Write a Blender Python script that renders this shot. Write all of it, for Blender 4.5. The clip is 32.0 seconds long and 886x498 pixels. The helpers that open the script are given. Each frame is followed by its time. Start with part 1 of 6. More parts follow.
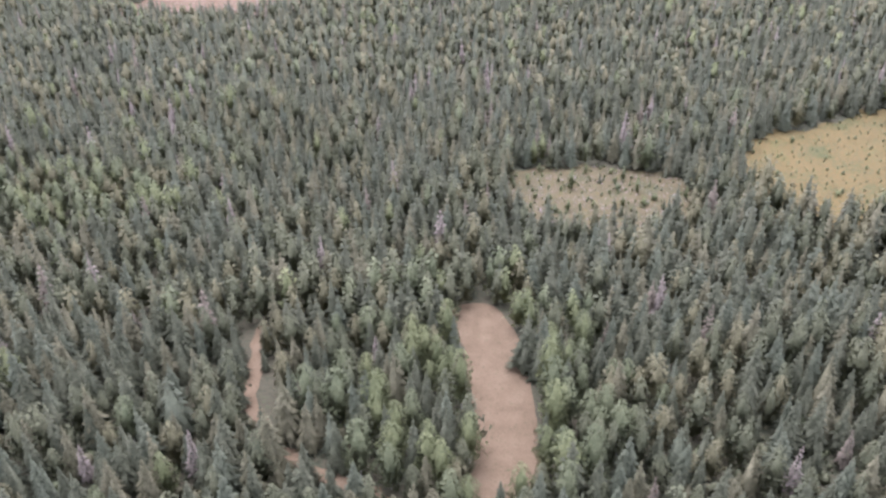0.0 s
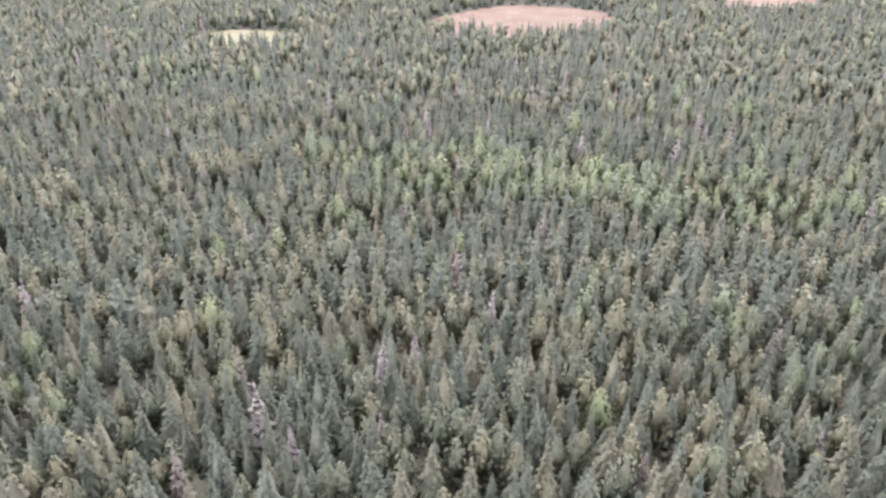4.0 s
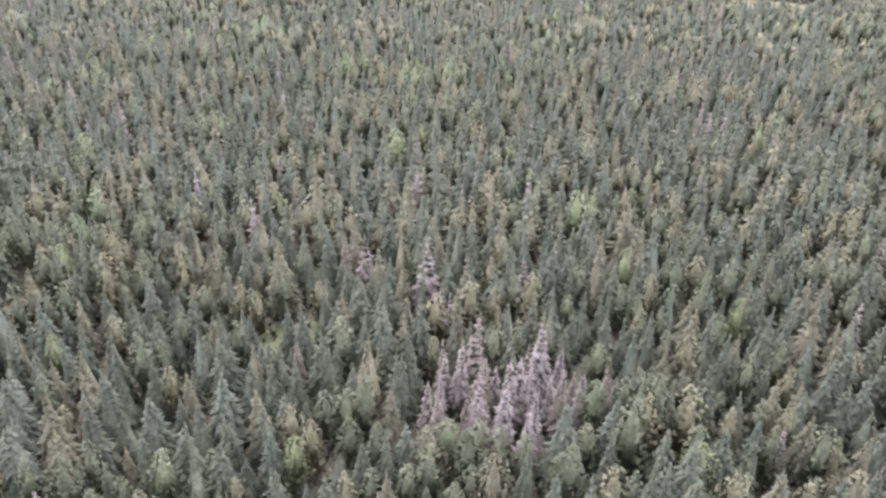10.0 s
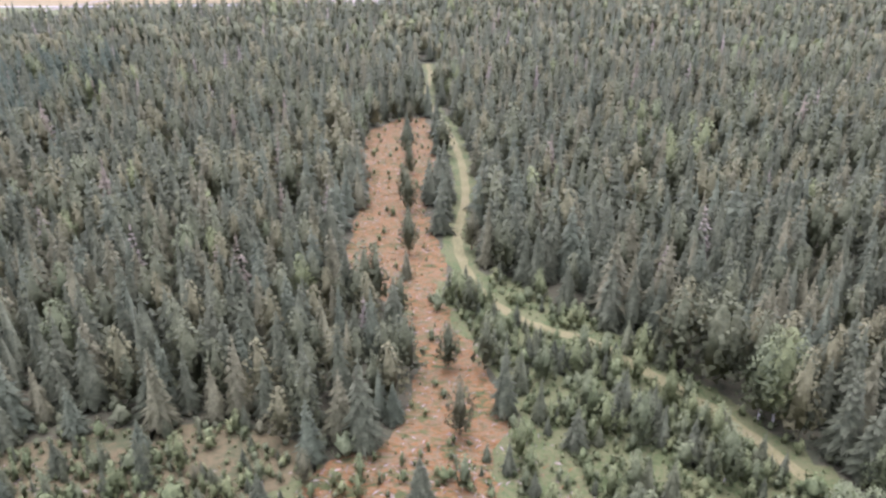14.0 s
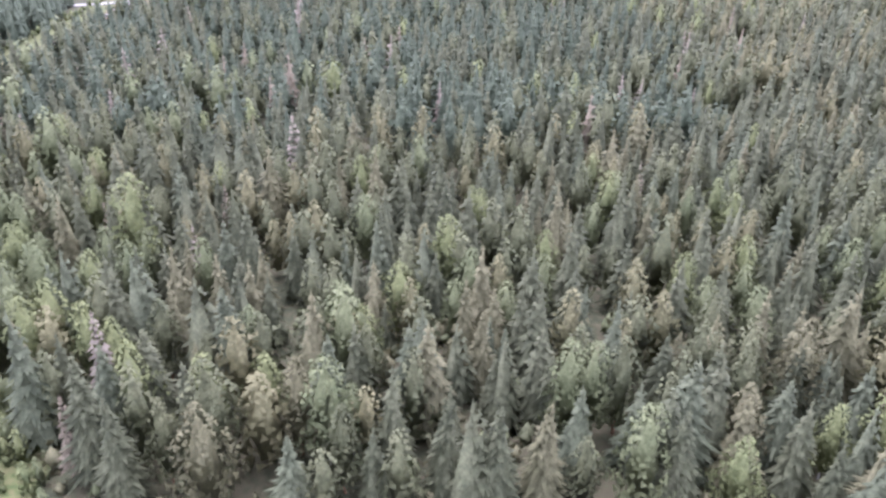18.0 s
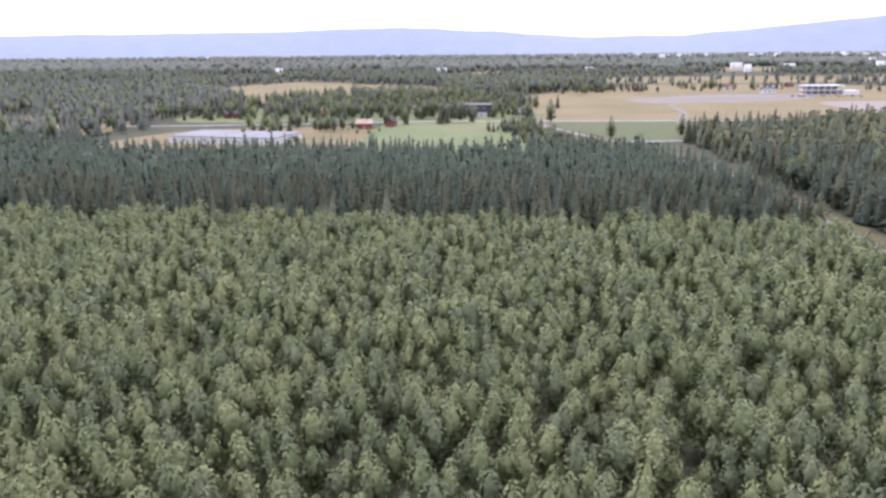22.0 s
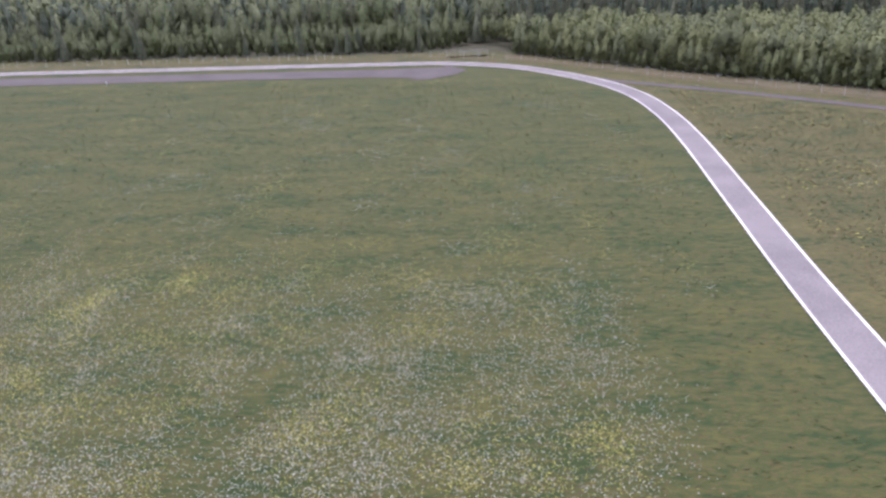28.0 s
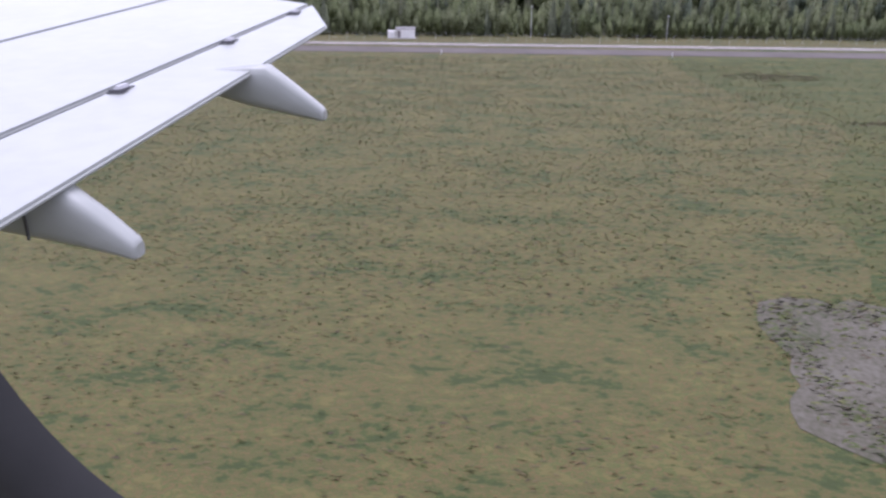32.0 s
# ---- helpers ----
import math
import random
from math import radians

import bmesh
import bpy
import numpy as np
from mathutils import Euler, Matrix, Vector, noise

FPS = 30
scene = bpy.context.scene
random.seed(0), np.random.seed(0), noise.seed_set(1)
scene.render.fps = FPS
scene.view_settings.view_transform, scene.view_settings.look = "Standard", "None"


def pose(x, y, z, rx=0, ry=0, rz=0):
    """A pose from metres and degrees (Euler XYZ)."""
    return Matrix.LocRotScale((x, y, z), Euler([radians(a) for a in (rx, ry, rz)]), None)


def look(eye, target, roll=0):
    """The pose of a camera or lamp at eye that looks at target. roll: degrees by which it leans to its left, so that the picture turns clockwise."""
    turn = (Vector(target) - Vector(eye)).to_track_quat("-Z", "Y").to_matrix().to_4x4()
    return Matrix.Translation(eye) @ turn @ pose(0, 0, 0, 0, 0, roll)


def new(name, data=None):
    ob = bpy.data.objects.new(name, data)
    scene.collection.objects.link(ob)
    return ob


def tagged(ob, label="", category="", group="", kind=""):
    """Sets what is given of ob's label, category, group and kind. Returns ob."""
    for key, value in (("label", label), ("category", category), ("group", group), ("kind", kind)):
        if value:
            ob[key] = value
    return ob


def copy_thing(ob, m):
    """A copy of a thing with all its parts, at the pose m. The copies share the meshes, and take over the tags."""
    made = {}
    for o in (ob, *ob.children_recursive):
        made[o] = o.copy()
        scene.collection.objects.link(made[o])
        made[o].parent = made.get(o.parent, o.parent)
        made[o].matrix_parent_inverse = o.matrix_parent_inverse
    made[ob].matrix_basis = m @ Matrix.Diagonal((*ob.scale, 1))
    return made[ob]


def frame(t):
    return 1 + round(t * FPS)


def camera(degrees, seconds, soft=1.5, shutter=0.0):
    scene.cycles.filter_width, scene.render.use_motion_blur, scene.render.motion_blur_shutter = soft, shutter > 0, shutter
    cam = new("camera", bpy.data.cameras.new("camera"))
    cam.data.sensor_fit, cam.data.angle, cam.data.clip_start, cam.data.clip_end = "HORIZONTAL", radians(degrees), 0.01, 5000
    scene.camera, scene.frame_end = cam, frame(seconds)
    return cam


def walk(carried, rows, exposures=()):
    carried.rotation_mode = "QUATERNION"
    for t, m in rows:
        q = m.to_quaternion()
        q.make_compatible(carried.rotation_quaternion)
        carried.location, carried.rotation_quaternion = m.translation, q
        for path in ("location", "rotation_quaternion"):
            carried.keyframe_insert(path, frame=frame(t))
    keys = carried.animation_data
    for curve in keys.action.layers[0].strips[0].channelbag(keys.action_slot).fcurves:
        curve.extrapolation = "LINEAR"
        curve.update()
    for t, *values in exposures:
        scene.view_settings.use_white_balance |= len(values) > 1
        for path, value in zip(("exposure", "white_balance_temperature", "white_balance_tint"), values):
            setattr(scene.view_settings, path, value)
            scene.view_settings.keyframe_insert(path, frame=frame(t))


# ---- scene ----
cam = camera(61.5, 32.0, soft=2.7)
PATH = [
    (0, (-0.145, -0.202, 77.292), (-0.805, 17.159, 67.385), -1.55),
    (0.5, (-19.532, -0.127, 76.414), (-19.982, 17.362, 66.721), -1.39),
    (1, (-38.978, -0.061, 75.511), (-39.234, 17.459, 65.868), -0.66),
    (1.5, (-58.54, 0.029, 74.56), (-58.82, 17.416, 64.68), -0.53),
    (2, (-78.054, 0.08, 73.585), (-78.29, 17.471, 63.71), -0.35),
    (2.5, (-97.487, 0.113, 72.594), (-97.747, 17.61, 62.909), 0.18),
    (3, (-116.869, 0.07, 71.563), (-117.204, 17.708, 62.14), -0.11),
    (3.5, (-136.334, 0.153, 70.499), (-136.683, 17.877, 61.239), -0.07),
    (5.5, (-214.962, -0.423, 66.642), (-214.868, 17.814, 58.432), 0.88),
    (6, (-234.184, -0.296, 65.665), (-234.205, 17.879, 57.317), 1.01),
    (6.5, (-253.402, -0.166, 64.697), (-253.518, 17.776, 55.86), 0.88),
    (7, (-272.77, -0.044, 63.734), (-272.966, 17.725, 54.556), 0.79),
    (7.5, (-292.35, 0.029, 62.76), (-292.593, 17.62, 53.248), 0.83),
    (8, (-311.986, 0.035, 61.775), (-312.323, 17.524, 52.078), 0.88),
    (8.5, (-331.337, 0.077, 60.784), (-331.669, 17.636, 51.215), 1.06),
    (9, (-350.816, 0.176, 59.813), (-351.223, 17.83, 50.423), 0.91),
    (9.5, (-370.409, 0.294, 58.862), (-370.873, 17.984, 49.543), 1.20),
    (10, (-389.953, 0.394, 57.931), (-390.452, 18.075, 48.598), 1.53),
    (10.5, (-409.491, 0.451, 57.001), (-410.157, 18.086, 47.589), 0.54),
    (11, (-429.003, 0.444, 56.051), (-429.634, 18.415, 47.297), 0.05),
    (11.5, (-448.638, 0.378, 55.08), (-446.871, 18.368, 46.522), 2.92),
    (12, (-468.266, 0.257, 54.07), (-467.887, 18.451, 45.773), 1.07),
    (12.5, (-487.597, 0.084, 52.995), (-488.552, 18.957, 46.445), 0.71),
    (13, (-506.877, -0.088, 51.904), (-508.115, 18.584, 44.846), 1.12),
    (13.5, (-526.38, -0.187, 50.832), (-527.877, 18.12, 42.919), 0.83),
    (14, (-545.954, -0.256, 49.744), (-547.336, 17.759, 41.168), -0.45),
    (14.5, (-565.475, -0.283, 48.665), (-567.469, 17.483, 39.699), -0.41),
    (15, (-584.999, -0.348, 47.66), (-586.868, 17.08, 38.029), 0.85),
    (15.5, (-604.532, -0.445, 46.688), (-606.308, 16.967, 37.011), -0.22),
    (17.5, (-682.635, -0.609, 42.565), (-682.637, 16.807, 32.733), 0.56),
    (18, (-702.001, -0.381, 41.699), (-702.03, 17.194, 32.154), 1.07),
    (18.5, (-721.363, -0.189, 40.795), (-721.542, 17.446, 31.362), 1.80),
    (19, (-740.91, -0.062, 39.875), (-741.384, 17.655, 30.606), -0.06),
    (19.5, (-760.264, 0.029, 38.941), (-760.531, 18.594, 31.506), 3.49),
    (20, (-779.857, 0.119, 38.039), (-781.082, 18.883, 31.226), 0.47),
    (20.5, (-799.562, 0.239, 37.184), (-800.104, 18.986, 30.238), 0.96),
    (21, (-819.198, 0.345, 36.297), (-819.692, 19.435, 30.351), -1.38),
    (21.5, (-838.662, 0.41, 35.336), (-839.635, 19.709, 30.178), -1.57),
    (22, (-857.933, 0.435, 34.314), (-859.239, 19.72, 29.177), -0.49),
    (22.5, (-877.349, 0.4, 33.271), (-878.83, 19.471, 27.428), -1.31),
    (23, (-896.923, 0.29, 32.222), (-898.398, 19.17, 25.792), -0.96),
    (23.5, (-916.603, 0.177, 31.211), (-918.021, 18.826, 24.126), -0.15),
    (24, (-936.136, 0.078, 30.239), (-937.448, 18.483, 22.523), 1.15),
    (24.5, (-955.551, -0.042, 29.229), (-956.545, 18.039, 20.74), 3.27),
    (25, (-974.876, -0.15, 28.187), (-975.193, 17.47, 18.73), 4.39),
    (25.5, (-994.395, -0.245, 27.118), (-995.301, 17.446, 17.834), 1.40),
    (26, (-1013.998, -0.336, 26.057), (-1015.504, 17.653, 17.446), -0.54),
    (26.5, (-1033.668, -0.432, 25.008), (-1035.31, 17.699, 16.727), -0.77),
    (28.5, (-1111.385, -0.001, 21.525), (-1112.766, 18.329, 13.645), -2.50),
    (29, (-1131.017, -0.008, 20.583), (-1132.322, 18.418, 12.916), -1.09),
    (29.5, (-1150.578, -0.005, 19.66), (-1151.769, 18.454, 12.054), 0.28),
    (30, (-1170.091, -0.002, 18.739), (-1171.28, 18.458, 11.137), -0.43),
    (30.5, (-1189.539, 0.001, 17.814), (-1190.901, 18.379, 10.044), -1.98),
    (31, (-1208.992, 0.005, 16.883), (-1210.688, 18.328, 9.05), -0.25),
    (31.5, (-1228.465, 0.006, 15.944), (-1230.241, 18.265, 7.979), 0.51),
    (32, (-1247.932, 0.006, 15.003), (-1249.776, 18.476, 7.556), 0.08),
]

# ---------------------------------------------------------------- light
walk(cam, [(t, look(eye, target, roll)) for t, eye, target, roll in PATH],
     [(0, 2.05, 5570, 34), (2.2, 2.10, 5570, 34), (3, 2.50, 5570, 34), (6, 2.50, 5570, 34), (8, 2.35, 5570, 34), (10.3, 2.35, 5570, 34), (11, 2.55, 5570, 34), (12, 2.80, 5570, 34), (12.8, 1.90, 5570, 33), (14, 2.00, 5570, 33), (15, 2.15, 5570, 33), (18.5, 2.45, 5570, 33), (19.3, 2.15, 5550, 32), (20, 1.52, 5650, 27), (22, 1.42, 5650, 27), (23, 1.47, 5650, 27), (24.5, 1.47, 5650, 27), (26.5, 1.60, 5650, 28), (28.5, 1.13, 5650, 32), (32, 1.13, 5650, 30)])
world = bpy.data.worlds.new("overcast_sky")
scene.world = world
world.use_nodes = True
wn, wl = world.node_tree.nodes, world.node_tree.links
sky = wn.new("ShaderNodeTexSky")
sky.sky_type, sky.sun_disc = "NISHITA", False
sky.sun_elevation, sky.sun_rotation = radians(73), radians(25)
sky.air_density, sky.dust_density, sky.ozone_density = 1.0, 4.0, 1.0
veil = wn.new("ShaderNodeMixRGB")
veil.inputs[0].default_value = 0.82
veil.inputs[2].default_value = (8.6, 8.65, 8.7, 1)
wl.new(sky.outputs[0], veil.inputs[1])
wl.new(veil.outputs[0], wn["Background"].inputs[0])
wn["Background"].inputs[1].default_value = 0.1
sun = new("sun", bpy.data.lights.new("sun", "SUN"))
sun.data.energy, sun.data.angle, sun.data.color = 1.5, radians(35), (1.0, 0.97, 0.93)
sun.rotation_euler = (radians(-17), 0, radians(25))


# ---------------------------------------------------------------- materials
def material(name, colours, scales=(0.4, 6.0), rough=0.9, bump=0.3, island=0.0, objects=0.0, metal=0.0, sheen=0.0, see=0.0):
    """Two noises mix the colours; island or objects shift the brightness from piece to piece."""
    m = bpy.data.materials.new(name)
    m.use_nodes = True
    n, l = m.node_tree.nodes, m.node_tree.links
    b = n["Principled BSDF"]
    geo = n.new("ShaderNodeNewGeometry")
    big, small = n.new("ShaderNodeTexNoise"), n.new("ShaderNodeTexNoise")
    for tex, scale, detail in ((big, scales[0], 5), (small, scales[1], 6)):
        tex.inputs["Scale"].default_value, tex.inputs["Detail"].default_value = scale, detail
        l.new(geo.outputs["Position"], tex.inputs["Vector"])
    mix = n.new("ShaderNodeMath")
    mix.operation = "MULTIPLY_ADD"
    mix.inputs[1].default_value = 0.5
    half = n.new("ShaderNodeMath")
    half.operation = "MULTIPLY"
    half.inputs[1].default_value = 0.5
    l.new(small.outputs["Fac"], half.inputs[0])
    l.new(big.outputs["Fac"], mix.inputs[0])
    l.new(half.outputs[0], mix.inputs[2])
    ramp = n.new("ShaderNodeValToRGB")
    e = ramp.color_ramp.elements
    k = len(colours)
    e[0].position, e[1].position = 0.38, 0.62
    for i in range(k - 2):
        e.new(0.38 + 0.24 * (i + 1) / (k - 1))
    for el, c in zip(e, colours):
        el.color = (*c, 1)
    l.new(mix.outputs[0], ramp.inputs[0])
    out = ramp.outputs[0]
    if island or objects:
        hsv = n.new("ShaderNodeHueSaturation")
        rand = geo.outputs["Random Per Island"] if island else n.new("ShaderNodeObjectInfo").outputs["Random"]
        rng_map = n.new("ShaderNodeMapRange")
        amount = island or objects
        rng_map.inputs["To Min"].default_value, rng_map.inputs["To Max"].default_value = 1 - amount, 1 + amount
        l.new(rand, rng_map.inputs["Value"])
        l.new(rng_map.outputs[0], hsv.inputs["Value"])
        l.new(out, hsv.inputs["Color"])
        out = hsv.outputs[0]
    l.new(out, b.inputs["Base Color"])
    b.inputs["Roughness"].default_value, b.inputs["Metallic"].default_value = rough, metal
    b.inputs["Specular IOR Level"].default_value = 0.25 if not metal else 0.5
    if see:
        b.inputs["Subsurface Weight"].default_value = 0.0
        tr = n.new("ShaderNodeBsdfTranslucent")
        l.new(out, tr.inputs["Color"])
        add = n.new("ShaderNodeMixShader")
        add.inputs[0].default_value = see
        l.new(b.outputs[0], add.inputs[1])
        l.new(tr.outputs[0], add.inputs[2])
        l.new(add.outputs[0], n["Material Output"].inputs["Surface"])
    if bump:
        bp = n.new("ShaderNodeBump")
        bp.inputs["Strength"].default_value, bp.inputs["Distance"].default_value = bump, 0.4 / scales[1]
        l.new(small.outputs["Fac"], bp.inputs["Height"])
        l.new(bp.outputs[0], b.inputs["Normal"])
    return m


def drawn_out(m, stretch):
    """Stretch the material's grain along x; on the meadows these streaks stand in for motion blur."""
    n, l = m.node_tree.nodes, m.node_tree.links
    mapping = n.new("ShaderNodeMapping")
    mapping.inputs["Scale"].default_value = (1 / stretch, 1, 1)
    l.new(n["Geometry"].outputs["Position"], mapping.inputs["Vector"])
    for el in n["Color Ramp"].color_ramp.elements:
        el.position = 0.5 + 0.62 * (el.position - 0.5)
    for node in n:
        if node.bl_idname == "ShaderNodeTexNoise":
            l.new(mapping.outputs[0], node.inputs["Vector"])
            node.inputs["Roughness"].default_value = 0.66
    return m


def leaf(name, *colours, low=0.78, high=1.24):
    """Foliage: slow tint from tree to tree, strong fine mottling of twigs and the gaps between them."""
    m = material(name, colours, (0.16, 1.6), 0.75, 0.0, island=0.1, see=0.24)
    n, l = m.node_tree.nodes, m.node_tree.links
    b, geo = n["Principled BSDF"], n["Geometry"]
    src = b.inputs["Base Color"].links[0].from_socket
    fine = n.new("ShaderNodeTexNoise")
    fine.inputs["Scale"].default_value, fine.inputs["Detail"].default_value = 3.4, 4
    l.new(geo.outputs["Position"], fine.inputs["Vector"])
    span = n.new("ShaderNodeMapRange")
    span.inputs["From Min"].default_value, span.inputs["From Max"].default_value = 0.34, 0.66
    span.inputs["To Min"].default_value, span.inputs["To Max"].default_value = low, high
    l.new(fine.outputs["Fac"], span.inputs["Value"])
    mul = n.new("ShaderNodeVectorMath")
    mul.operation = "SCALE"
    l.new(src, mul.inputs[0])
    l.new(span.outputs[0], mul.inputs["Scale"])
    l.new(mul.outputs[0], b.inputs["Base Color"])
    for node in n:
        if node.bl_idname == "ShaderNodeBsdfTranslucent":
            l.new(mul.outputs[0], node.inputs["Color"])
    return m


